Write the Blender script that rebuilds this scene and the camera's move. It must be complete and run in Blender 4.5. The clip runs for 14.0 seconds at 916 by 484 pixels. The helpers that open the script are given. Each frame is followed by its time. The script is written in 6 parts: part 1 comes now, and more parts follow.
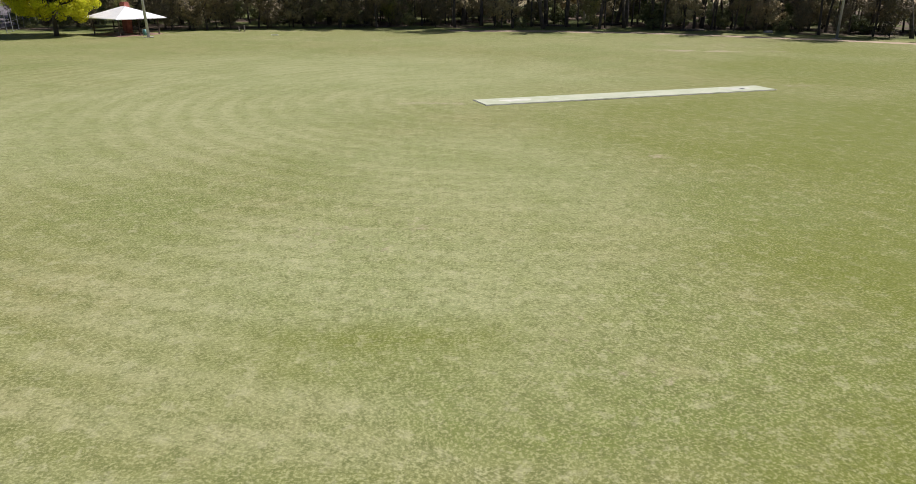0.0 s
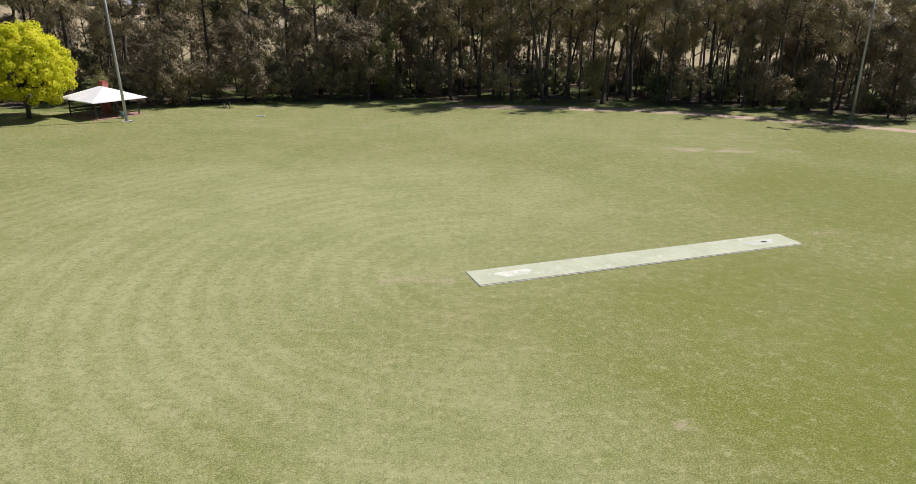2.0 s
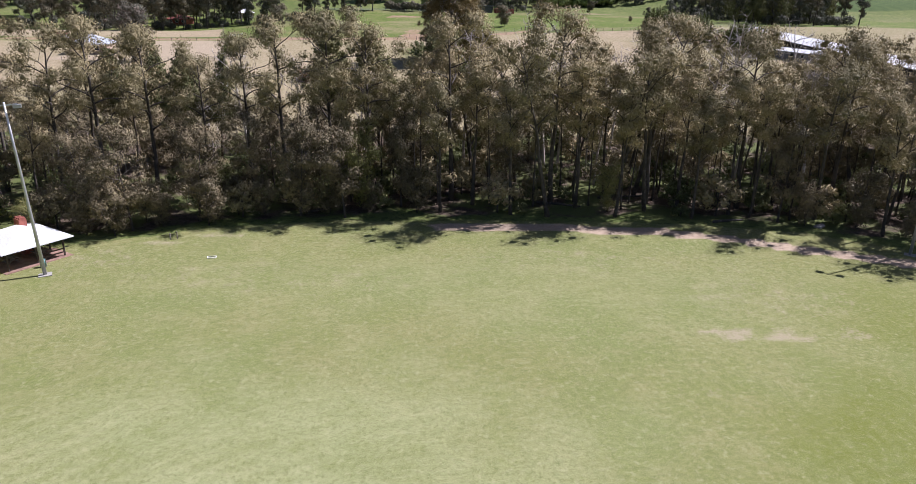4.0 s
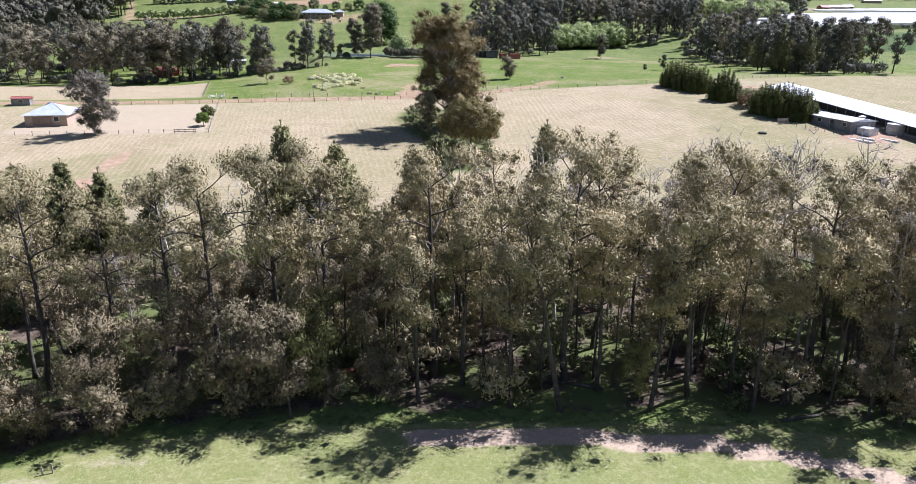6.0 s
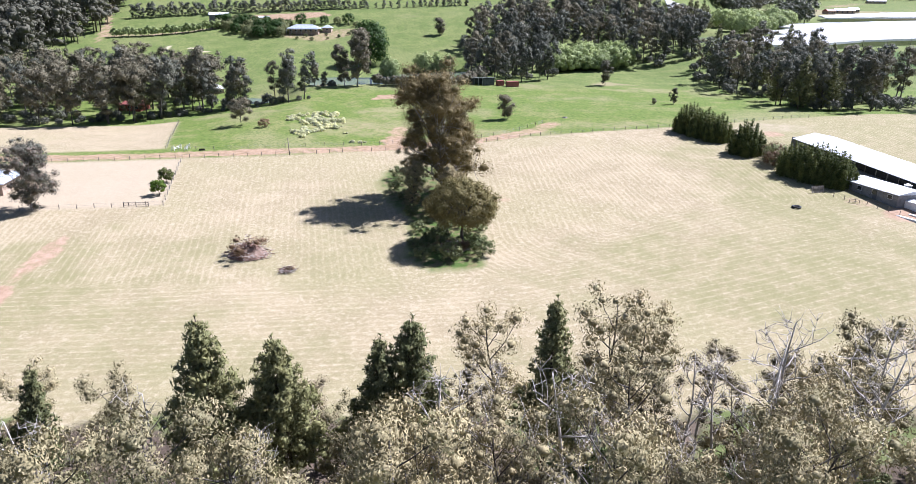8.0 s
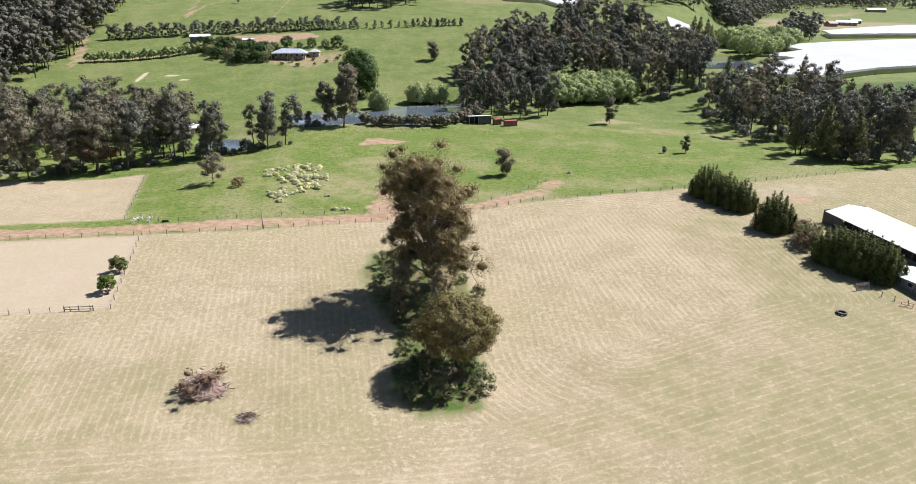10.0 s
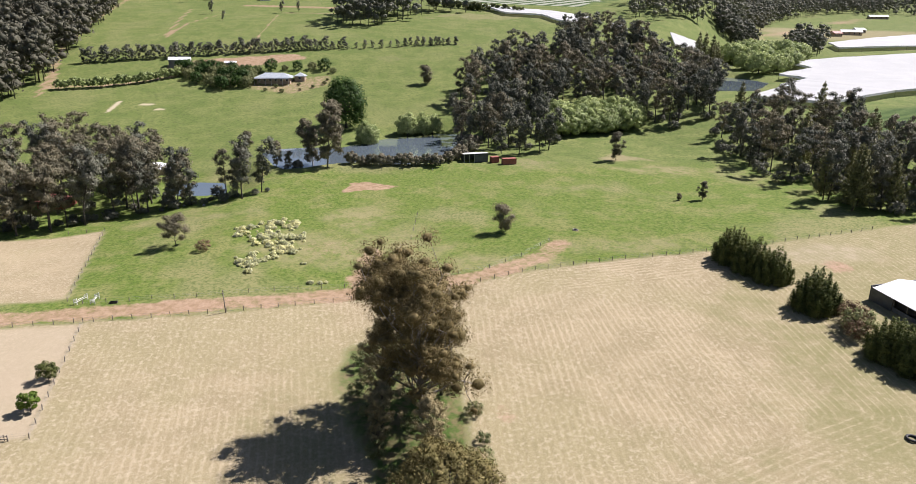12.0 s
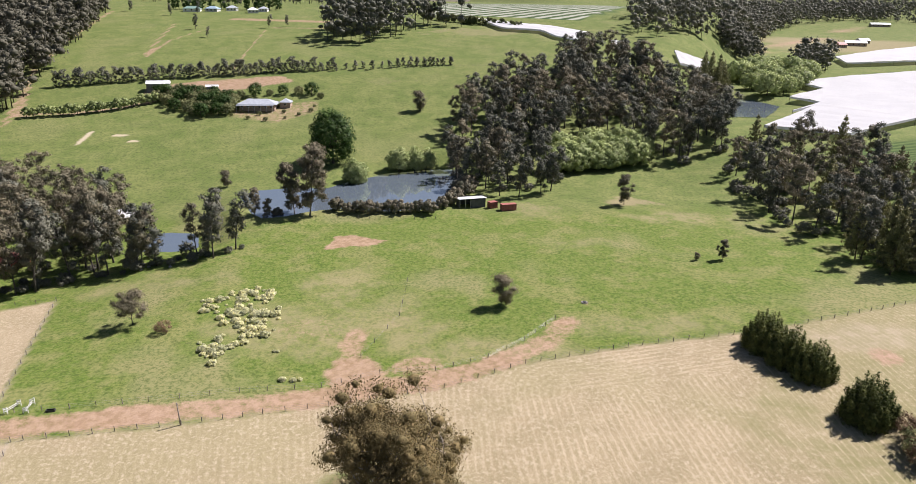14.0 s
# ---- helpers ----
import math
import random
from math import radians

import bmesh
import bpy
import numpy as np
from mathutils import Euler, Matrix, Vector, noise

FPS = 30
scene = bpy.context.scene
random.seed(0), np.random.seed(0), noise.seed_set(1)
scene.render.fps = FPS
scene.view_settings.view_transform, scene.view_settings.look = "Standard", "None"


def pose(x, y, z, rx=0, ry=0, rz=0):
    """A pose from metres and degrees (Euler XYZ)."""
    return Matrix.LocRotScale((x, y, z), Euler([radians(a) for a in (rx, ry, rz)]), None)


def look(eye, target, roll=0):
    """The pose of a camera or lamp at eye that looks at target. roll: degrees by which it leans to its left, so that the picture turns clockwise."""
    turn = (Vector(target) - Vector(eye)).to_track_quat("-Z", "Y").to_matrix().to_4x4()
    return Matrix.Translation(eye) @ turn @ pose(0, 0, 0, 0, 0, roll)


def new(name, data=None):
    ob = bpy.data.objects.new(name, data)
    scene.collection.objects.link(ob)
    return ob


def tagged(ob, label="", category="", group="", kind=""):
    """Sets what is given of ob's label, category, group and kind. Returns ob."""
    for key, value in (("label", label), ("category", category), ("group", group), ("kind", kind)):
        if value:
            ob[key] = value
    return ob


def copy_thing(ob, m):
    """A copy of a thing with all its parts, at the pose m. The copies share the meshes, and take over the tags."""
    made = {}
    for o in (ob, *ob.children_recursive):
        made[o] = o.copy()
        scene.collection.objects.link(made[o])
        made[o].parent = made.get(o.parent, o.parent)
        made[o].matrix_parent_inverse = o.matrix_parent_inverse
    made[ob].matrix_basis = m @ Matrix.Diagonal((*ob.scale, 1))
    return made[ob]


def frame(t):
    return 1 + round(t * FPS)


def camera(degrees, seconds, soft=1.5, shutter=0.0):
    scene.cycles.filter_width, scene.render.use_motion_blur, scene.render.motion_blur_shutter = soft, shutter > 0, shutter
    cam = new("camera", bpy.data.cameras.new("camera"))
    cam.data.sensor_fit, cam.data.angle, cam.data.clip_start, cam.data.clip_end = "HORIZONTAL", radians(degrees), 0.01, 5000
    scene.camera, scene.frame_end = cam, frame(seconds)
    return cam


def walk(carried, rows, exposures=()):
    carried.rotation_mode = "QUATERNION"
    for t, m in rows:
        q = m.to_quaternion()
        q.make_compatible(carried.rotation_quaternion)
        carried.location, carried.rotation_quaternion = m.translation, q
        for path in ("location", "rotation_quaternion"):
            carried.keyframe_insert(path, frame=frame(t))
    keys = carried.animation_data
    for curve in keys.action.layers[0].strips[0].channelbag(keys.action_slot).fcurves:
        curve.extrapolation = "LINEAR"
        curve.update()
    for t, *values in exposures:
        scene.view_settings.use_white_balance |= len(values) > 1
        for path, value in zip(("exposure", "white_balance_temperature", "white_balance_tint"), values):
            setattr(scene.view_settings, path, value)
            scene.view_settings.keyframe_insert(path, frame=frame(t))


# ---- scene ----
cam = camera(66.0, 14.0, soft=0.6)
PATH = [
    (0, (-0.772, -10.759, 8.456), (-0.699, -8.886, 7.759), 0.6),
    (0.5, (-0.619, -10.026, 10.786), (-0.546, -8.153, 10.088), 0.6),
    (1, (-0.343, -7.976, 12.895), (-0.271, -6.098, 12.213), 0.7),
    (1.5, (-0.127, -4.879, 14.996), (-0.052, -2.995, 14.327), 0.9),
    (2, (-0.003, -1.24, 17.262), (0.075, 0.648, 16.607), 1.1),
    (2.2, (-0.017, 0.281, 18.209), (0.066, 2.172, 17.564), 1.2),
    (4.3, (1.319, 25.748, 33.394), (1.419, 27.626, 32.716), 1.2),
    (4.5, (2.109, 28.228, 33.945), (2.197, 30.116, 33.29), 1.2),
    (5, (3.556, 35.793, 35.992), (3.628, 37.693, 35.37), 0.9),
    (5.5, (4.326, 43.982, 39.321), (4.397, 45.883, 38.703), 0.7),
    (6, (4.986, 52.4, 42.899), (5.059, 54.3, 42.278), 0.7),
    (6.5, (5.806, 59.784, 46.765), (5.88, 61.682, 46.14), 0.6),
    (7, (6.502, 67.7, 50.578), (6.578, 69.596, 49.946), 0.7),
    (7.5, (7.093, 75.497, 54.308), (7.173, 77.392, 53.672), 0.7),
    (8, (7.661, 83.822, 57.953), (7.741, 85.715, 57.314), 0.7),
    (8.2, (7.909, 87.524, 59.342), (7.99, 89.417, 58.703), 0.7),
    (10.3, (8.618, 118.695, 74.493), (8.718, 120.586, 73.85), 0.9),
    (10.5, (8.734, 122.02, 74.983), (8.836, 123.913, 74.345), 0.7),
    (11, (9.911, 129.879, 77.868), (10.012, 131.772, 77.23), 0.7),
    (11.5, (10.399, 137.702, 80.741), (10.502, 139.596, 80.105), 0.7),
    (12, (11.052, 145.282, 83.791), (11.157, 147.175, 83.155), 0.7),
    (12.5, (11.425, 152.935, 86.767), (11.534, 154.828, 86.132), 0.7),
    (13, (11.935, 160.52, 89.884), (12.046, 162.414, 89.248), 0.8),
    (13.5, (12.204, 167.955, 92.821), (12.32, 169.848, 92.186), 0.8),
    (14, (12.791, 175.155, 95.858), (12.908, 177.048, 95.222), 0.8),
]

EXPOSURES = [(0, 0.55, 6450, 18), (2.2, 0.55, 6450, 18), (4.5, 0.87, 5800, 26), (5.5, 1.05, 5700, 24), (6.5, 1.38, 5600, 20), (8, 1.44, 5600, 20), (10.4, 1.03, 6200, 16), (14, 0.97, 6450, 21)]
walk(cam, [(t, look(eye, target, roll)) for t, eye, target, roll in PATH], EXPOSURES)

# ---- light: clear midday sky and one sun ahead to the right ----
SUN_DIR = Vector((0.885, 0.40, 1.17)).normalized()
sky_world = bpy.data.worlds.new("sky")
scene.world = sky_world
sky_world.use_nodes = True
sky = sky_world.node_tree.nodes.new("ShaderNodeTexSky")
sky.sky_type = "NISHITA"
sky.sun_disc = False
sky.sun_elevation = math.asin(SUN_DIR.z)
sky.sun_rotation = math.atan2(SUN_DIR.x, SUN_DIR.y)
sky.altitude = 250
back = sky_world.node_tree.nodes["Background"]
back.inputs["Strength"].default_value = 0.038
sky_world.node_tree.links.new(sky.outputs[0], back.inputs["Color"])
sun_data = bpy.data.lights.new("sun", "SUN")
sun_data.energy, sun_data.angle, sun_data.color = 4.6, radians(0.53), (1.0, 0.965, 0.92)
sun = new("sun", sun_data)
sun.matrix_world = look(SUN_DIR * 300, (0, 0, 0))


# ---- material helpers ----
def put(nt, socket, value):
    if isinstance(value, bpy.types.NodeSocket):
        nt.links.new(value, socket)
    elif isinstance(value, (tuple, list)) and len(value) == 3 and socket.type == "RGBA":
        socket.default_value = (*value, 1)
    else:
        socket.default_value = value


def noise_at(nt, vec, scale, detail=3.0, rough=0.55):
    n = nt.nodes.new("ShaderNodeTexNoise")
    put(nt, n.inputs["Vector"], vec)
    n.inputs["Scale"].default_value, n.inputs["Detail"].default_value, n.inputs["Roughness"].default_value = scale, detail, rough
    return n.outputs["Fac"]


def blend(nt, fac, a, b, how="MIX"):
    n = nt.nodes.new("ShaderNodeMix")
    n.data_type, n.blend_type = "RGBA", how
    put(nt, n.inputs[0], fac), put(nt, n.inputs[6], a), put(nt, n.inputs[7], b)
    return n.outputs[2]


def calc(nt, op, a, b=0.0, clamp=False):
    n = nt.nodes.new("ShaderNodeMath")
    n.operation, n.use_clamp = op, clamp
    put(nt, n.inputs[0], a), put(nt, n.inputs[1], b)
    return n.outputs[0]


def band(nt, value, low, high, to_low=0.0, to_high=1.0):
    n = nt.nodes.new("ShaderNodeMapRange")
    n.interpolation_type = "SMOOTHSTEP"
    put(nt, n.inputs[0], value)
    for k, v in zip((1, 2, 3, 4), (low, high, to_low, to_high)):
        n.inputs[k].default_value = v
    return n.outputs[0]


def attribute(nt, name):
    n = nt.nodes.new("ShaderNodeAttribute")
    n.attribute_name = name
    return n


def start(name, rough=0.8, metal=0.0):
    m = bpy.data.materials.new(name)
    m.use_nodes = True
    shader = m.node_tree.nodes["Principled BSDF"]
    shader.inputs["Roughness"].default_value, shader.inputs["Metallic"].default_value = rough, metal
    return m, m.node_tree, shader


def relief(nt, shader, height, strength, distance):
    n = nt.nodes.new("ShaderNodeBump")
    n.inputs["Strength"].default_value, n.inputs["Distance"].default_value = strength, distance
    put(nt, n.inputs["Height"], height)
    put(nt, shader.inputs["Normal"], n.outputs[0])


def surface(name, low, high, scale=2.0, rough=0.8, metal=0.0, bump=0.0, stain=None, grain=12.0, spec=None):
    """Two-scale mottled surface with a little difference from object to object."""
    m, nt, shader = start(name, rough, metal)
    place = nt.nodes.new("ShaderNodeTexCoord").outputs["Object"]
    big, small = noise_at(nt, place, scale), noise_at(nt, place, scale * grain, 4)
    colour = blend(nt, band(nt, big, 0.32, 0.68), low, high)
    colour = blend(nt, band(nt, small, 0.3, 0.7, 0.0, 0.35), colour, tuple(0.55 * c for c in low))
    if stain:
        colour = blend(nt, band(nt, noise_at(nt, place, scale * 2.7, 5, 0.65), 0.52, 0.7, 0, 0.75), colour, stain)
    chance = nt.nodes.new("ShaderNodeObjectInfo").outputs["Random"]
    colour = blend(nt, 1.0, colour, blend(nt, chance, (0.86, 0.86, 0.86), (1.1, 1.1, 1.1)), "MULTIPLY")
    put(nt, shader.inputs["Base Color"], colour)
    put(nt, shader.inputs["Roughness"], band(nt, small, 0.2, 0.8, max(rough - 0.12, 0.04), min(rough + 0.1, 1)))
    if spec is not None:
        shader.inputs["Specular IOR Level"].default_value = spec
    if bump:
        relief(nt, shader, small, 0.7, bump)
    return m


def foliage(name, low, high, tip, rough=0.5, through_light=0.3, hue=0.5):
    """Leaves: a colour of its own for each leaf and a shift from tree to tree; some light passes through."""
    m, nt, shader = start(name, rough)
    leaf = nt.nodes.new("ShaderNodeNewGeometry").outputs["Random Per Island"]
    chance = nt.nodes.new("ShaderNodeObjectInfo").outputs["Random"]
    place = nt.nodes.new("ShaderNodeTexCoord").outputs["Object"]
    colour = blend(nt, calc(nt, "ADD", calc(nt, "MULTIPLY", leaf, 0.6), 0.2), low, high)
    clump = band(nt, noise_at(nt, place, 0.55, 2), 0.4, 0.68)
    colour = blend(nt, calc(nt, "MULTIPLY", clump, 0.75), colour, tip)
    colour = blend(nt, calc(nt, "MULTIPLY", band(nt, chance, 0.1, 0.95), hue), colour, tuple(a * 0.6 + b * 0.4 for a, b in zip(high, tip)))
    colour = blend(nt, 1.0, colour, blend(nt, band(nt, noise_at(nt, place, 3.0, 2), 0.25, 0.75), (0.72, 0.72, 0.72), (1.22, 1.22, 1.22)), "MULTIPLY")
    colour = blend(nt, 1.0, colour, blend(nt, chance, (0.82, 0.84, 0.84), (1.18, 1.15, 1.13)), "MULTIPLY")
    put(nt, shader.inputs["Base Color"], colour)
    shader.inputs["Specular IOR Level"].default_value = 0.1
    glow = nt.nodes.new("ShaderNodeBsdfTranslucent")
    put(nt, glow.inputs["Color"], colour)
    both = nt.nodes.new("ShaderNodeMixShader")
    both.inputs[0].default_value = through_light
    nt.links.new(shader.outputs[0], both.inputs[1])
    nt.links.new(glow.outputs[0], both.inputs[2])
    nt.links.new(both.outputs[0], nt.nodes["Material Output"].inputs["Surface"])
    return m


GUM = foliage("gum_leaves", (0.115, 0.1, 0.061), (0.195, 0.166, 0.102), (0.27, 0.222, 0.142), 0.6, 0.1)
GUM_GREEN = foliage("gum_leaves_green", (0.176, 0.157, 0.083), (0.296, 0.26, 0.142), (0.385, 0.32, 0.188), 0.6, 0.14)
GUM_BRONZE = foliage("gum_leaves_bronze", (0.095, 0.08, 0.036), (0.2, 0.16, 0.072), (0.29, 0.218, 0.1), 0.6, 0.2)
GUM_GOLD = foliage("gum_leaves_golden", (0.085, 0.08, 0.029), (0.165, 0.144, 0.056), (0.23, 0.188, 0.08), 0.6, 0.18)
# grey-green gum leaves, with extra blue for distance haze put into the colour
GUM_HAZED = foliage("gum_leaves_far_hazed", (0.064, 0.075, 0.06), (0.134, 0.143, 0.108), (0.182, 0.174, 0.132), 0.6, 0.13)
GUM_DEEP = foliage("gum_leaves_deep", (0.046, 0.052, 0.04), (0.105, 0.107, 0.078), (0.15, 0.137, 0.1), 0.6, 0.14)
GUM_MID = foliage("gum_leaves_woodland", (0.088, 0.086, 0.056), (0.175, 0.162, 0.106), (0.23, 0.2, 0.136), 0.6, 0.2)
PINE = foliage("pine_needles", (0.08, 0.095, 0.042), (0.18, 0.186, 0.08), (0.26, 0.246, 0.115), 0.55, 0.25)
CYPRESS = foliage("cypress_leaves", (0.034, 0.05, 0.015), (0.1, 0.122, 0.034), (0.18, 0.19, 0.06), 0.6, 0.2, 0.2)
OAK = foliage("oak_leaves", (0.02, 0.05, 0.014), (0.05, 0.095, 0.025), (0.075, 0.12, 0.03), 0.5, 0.25, 0.1)
LIME = foliage("lime_leaves", (0.42, 0.48, 0.016), (0.7, 0.7, 0.035), (0.8, 0.75, 0.06), 0.5, 0.55, 0.1)
WILLOW = foliage("willow_leaves", (0.2, 0.265, 0.095), (0.33, 0.39, 0.16), (0.4, 0.44, 0.21), 0.55, 0.3, 0.2)
SHRUB = foliage("shrub_leaves", (0.075, 0.105, 0.04), (0.18, 0.2, 0.09), (0.25, 0.25, 0.12), 0.55, 0.35, 0.6)
RED_SHRUB = foliage("bronze_shrub_leaves", (0.09, 0.07, 0.045), (0.2, 0.14, 0.09), (0.26, 0.17, 0.1), 0.6, 0.2, 0.4)
PALE = foliage("pale_flowering_leaves", (0.5, 0.52, 0.28), (0.74, 0.73, 0.47), (0.8, 0.78, 0.54), 0.7, 0.5, 0.1)
GRASSY = foliage("grass_blades", (0.1, 0.15, 0.03), (0.22, 0.27, 0.07), (0.34, 0.33, 0.14), 0.6, 0.3, 0.3)
BARK = surface("gum_bark", (0.045, 0.038, 0.032), (0.105, 0.09, 0.075), 0.8, 0.9, bump=0.03, stain=(0.16, 0.14, 0.12))
BARK_PALE = surface("pale_gum_bark", (0.2, 0.18, 0.155), (0.4, 0.365, 0.33), 0.7, 0.85, bump=0.02, stain=(0.12, 0.1, 0.085))
BARK_DEAD = surface("bleached_dead_wood", (0.38, 0.34, 0.3), (0.58, 0.54, 0.49), 0.9, 0.85, bump=0.02, stain=(0.12, 0.1, 0.09))
BARK_PINE = surface("pine_bark", (0.06, 0.04, 0.03), (0.12, 0.085, 0.06), 1.2, 0.95, bump=0.03)
WHITE_METAL = surface("white_painted_roof_sheet", (0.7, 0.72, 0.74), (0.8, 0.81, 0.82), 0.5, 0.42, bump=0.004, stain=(0.58, 0.58, 0.57))
GREY_METAL = surface("pale_grey_roof_sheet", (0.42, 0.46, 0.5), (0.52, 0.56, 0.6), 0.5, 0.4, 0.15, bump=0.004)
DARK_METAL = surface("dark_wall_sheet", (0.06, 0.065, 0.07), (0.1, 0.105, 0.11), 0.6, 0.6, bump=0.004)
WALL_GREY = surface("weathered_shed_wall", (0.16, 0.16, 0.16), (0.26, 0.255, 0.25), 0.5, 0.8, bump=0.006, stain=(0.1, 0.085, 0.07))
GALV = surface("galvanised_steel", (0.4, 0.41, 0.42), (0.52, 0.53, 0.54), 1.5, 0.45, 0.6)
CONCRETE = surface("weathered_concrete", (0.36, 0.35, 0.32), (0.48, 0.46, 0.42), 0.7, 0.9, bump=0.005, stain=(0.27, 0.25, 0.22))
BRICK_RED = surface("red_brick", (0.24, 0.07, 0.05), (0.36, 0.12, 0.085), 2.0, 0.9, bump=0.006)
BRICK_TAN = surface("tan_brick_wall", (0.36, 0.27, 0.2), (0.46, 0.36, 0.28), 1.4, 0.9, bump=0.006)
TIMBER_DARK = surface("dark_stained_timber", (0.045, 0.032, 0.025), (0.1, 0.075, 0.055), 1.8, 0.8, bump=0.01)
TIMBER_GREY = surface("weathered_grey_timber", (0.17, 0.145, 0.12), (0.3, 0.265, 0.225), 1.6, 0.9, bump=0.01)
WIRE = surface("fence_wire", (0.2, 0.2, 0.2), (0.3, 0.3, 0.3), 1.0, 0.5, 0.6)
RED_STEEL = surface("rusty_red_container_steel", (0.26, 0.075, 0.06), (0.36, 0.12, 0.1), 0.8, 0.65, bump=0.004, stain=(0.2, 0.11, 0.08))
WHITE_PAINT = surface("white_paint", (0.68, 0.68, 0.66), (0.78, 0.78, 0.76), 1.0, 0.6)
NET = surface("white_crop_netting", (0.7, 0.71, 0.73), (0.78, 0.785, 0.8), 0.05, 0.85, grain=20, stain=(0.62, 0.62, 0.63))
nn = NET.node_tree
net_glow, net_mix = nn.nodes.new("ShaderNodeBsdfTranslucent"), nn.nodes.new("ShaderNodeMixShader")
net_glow.inputs["Color"].default_value, net_mix.inputs[0].default_value = (0.6, 0.61, 0.63, 1), 0.45
nn.links.new(nn.nodes["Principled BSDF"].outputs[0], net_mix.inputs[1])
nn.links.new(net_glow.outputs[0], net_mix.inputs[2])
nn.links.new(net_mix.outputs[0], nn.nodes["Material Output"].inputs["Surface"])
RUBBER = surface("black_rubber", (0.02, 0.02, 0.02), (0.04, 0.04, 0.04), 2.0, 0.7)
TWIGS = surface("dry_red_brown_brush", (0.16, 0.085, 0.06), (0.34, 0.24, 0.18), 0.6, 0.9)
ROCK = surface("grey_rock", (0.22, 0.21, 0.2), (0.4, 0.38, 0.35), 1.2, 0.9, bump=0.02)
GLASS_DARK = surface("window_glass", (0.02, 0.025, 0.03), (0.035, 0.04, 0.05), 1.0, 0.08)
PLASTIC_TEAL = surface("teal_plastic", (0.12, 0.3, 0.3), (0.16, 0.36, 0.36), 1.0, 0.5)
PIT_MAT = surface("pale_green_synthetic_pitch", (0.36, 0.4, 0.27), (0.43, 0.46, 0.33), 0.5, 0.9, grain=30, stain=(0.48, 0.5, 0.4))
PIT_WORN = surface("worn_white_crease", (0.46, 0.48, 0.39), (0.6, 0.61, 0.54), 1.6, 0.85)

# pond water: dark, still, mirror-like; reflected sky blue is put into its base colour
WATER, wt, ws = start("pond_water", 0.03)
wt_place = wt.nodes.new("ShaderNodeTexCoord").outputs["Object"]
put(wt, ws.inputs["Base Color"], blend(wt, noise_at(wt, wt_place, 0.08), (0.085, 0.112, 0.14), (0.11, 0.136, 0.155)))
ws.inputs["IOR"].default_value = 1.9
ws.inputs["Specular IOR Level"].default_value = 1.0
relief(wt, ws, noise_at(wt, wt_place, 1.4, 2), 0.05, 0.05)


# ---- the lie of the land ----
def sstep(a, b, v):
    t = np.clip((v - a) / (b - a), 0, 1)
    return t * t * (3 - 2 * t)


def along(y, knots, w):
    ky, kz = zip(*knots)
    return sum(np.interp(y + o * w, ky, kz) for o in (-1, -0.6, -0.3, 0, 0.3, 0.6, 1)) / 7


RISE = [(-400, 0), (120, 0), (150, 1.2), (220, 6), (300, 12), (360, 15.5), (440, 19), (480, 20), (510, 22.5), (590, 38), (670, 56), (760, 70), (900, 86), (1050, 95), (1600, 100), (5200, 120)]
VALLEY = [(-400, 19), (430, 19), (480, 25), (540, 33), (620, 34.5), (700, 38), (760, 42), (1000, 48), (1400, 60), (2500, 150), (5200, 170)]
POND = [(-60.4, 463.1), (-58.1, 468.8), (-55.3, 472.8), (-42.4, 476.8), (-26.0, 476.7), (-19.3, 486.2), (-7.0, 498.8), (-1.8, 504.8), (20.6, 513.6), (34.9, 513.6), (37.5, 491.7), (30.0, 460.5), (19.0, 442.8), (0.8, 439.7), (-19.0, 443.7), (-28.4, 440.0), (-36.3, 433.7), (-44.4, 430.8), (-50.2, 437.8)]
POND_SMALL = [(-90.6, 422.8), (-86.9, 428.9), (-79.6, 432.3), (-68.4, 430.7), (-63.6, 413.9), (-72.3, 409.8), (-82.7, 411.2)]
POND_FAR = [(205, 640), (212, 672), (231.5, 690), (242.8, 686.5), (254.5, 673.7), (258.5, 643.1), (240.5, 615.1), (223.9, 592.4), (194.7, 596.2), (186.6, 618.4)]
WATER_LEVELS = ((POND, 19.6), (POND_SMALL, 13.8), (POND_FAR, 34.0))


def edge_distance(x, y, poly):
    """Distance to a closed outline, negative inside."""
    best, inside = np.full(np.shape(x), 1e9), np.zeros(np.shape(x), bool)
    for (ax, ay), (bx, by) in zip(poly, poly[1:] + poly[:1]):
        dx, dy = bx - ax, by - ay
        t = np.clip(((x - ax) * dx + (y - ay) * dy) / (dx * dx + dy * dy), 0, 1)
        best = np.minimum(best, np.hypot(x - ax - t * dx, y - ay - t * dy))
        cross = (ay > y) != (by > y)
        inside ^= cross & (x < dx * (y - ay) / (by - ay if by != ay else 1e-9) + ax)
    return np.where(inside, -best, best)


def line_distance(x, y, line):
    best = np.full(np.shape(x), 1e9)
    for (ax, ay), (bx, by) in zip(line, line[1:]):
        dx, dy = bx - ax, by - ay
        t = np.clip(((x - ax) * dx + (y - ay) * dy) / (dx * dx + dy * dy), 0, 1)
        best = np.minimum(best, np.hypot(x - ax - t * dx, y - ay - t * dy))
    return best


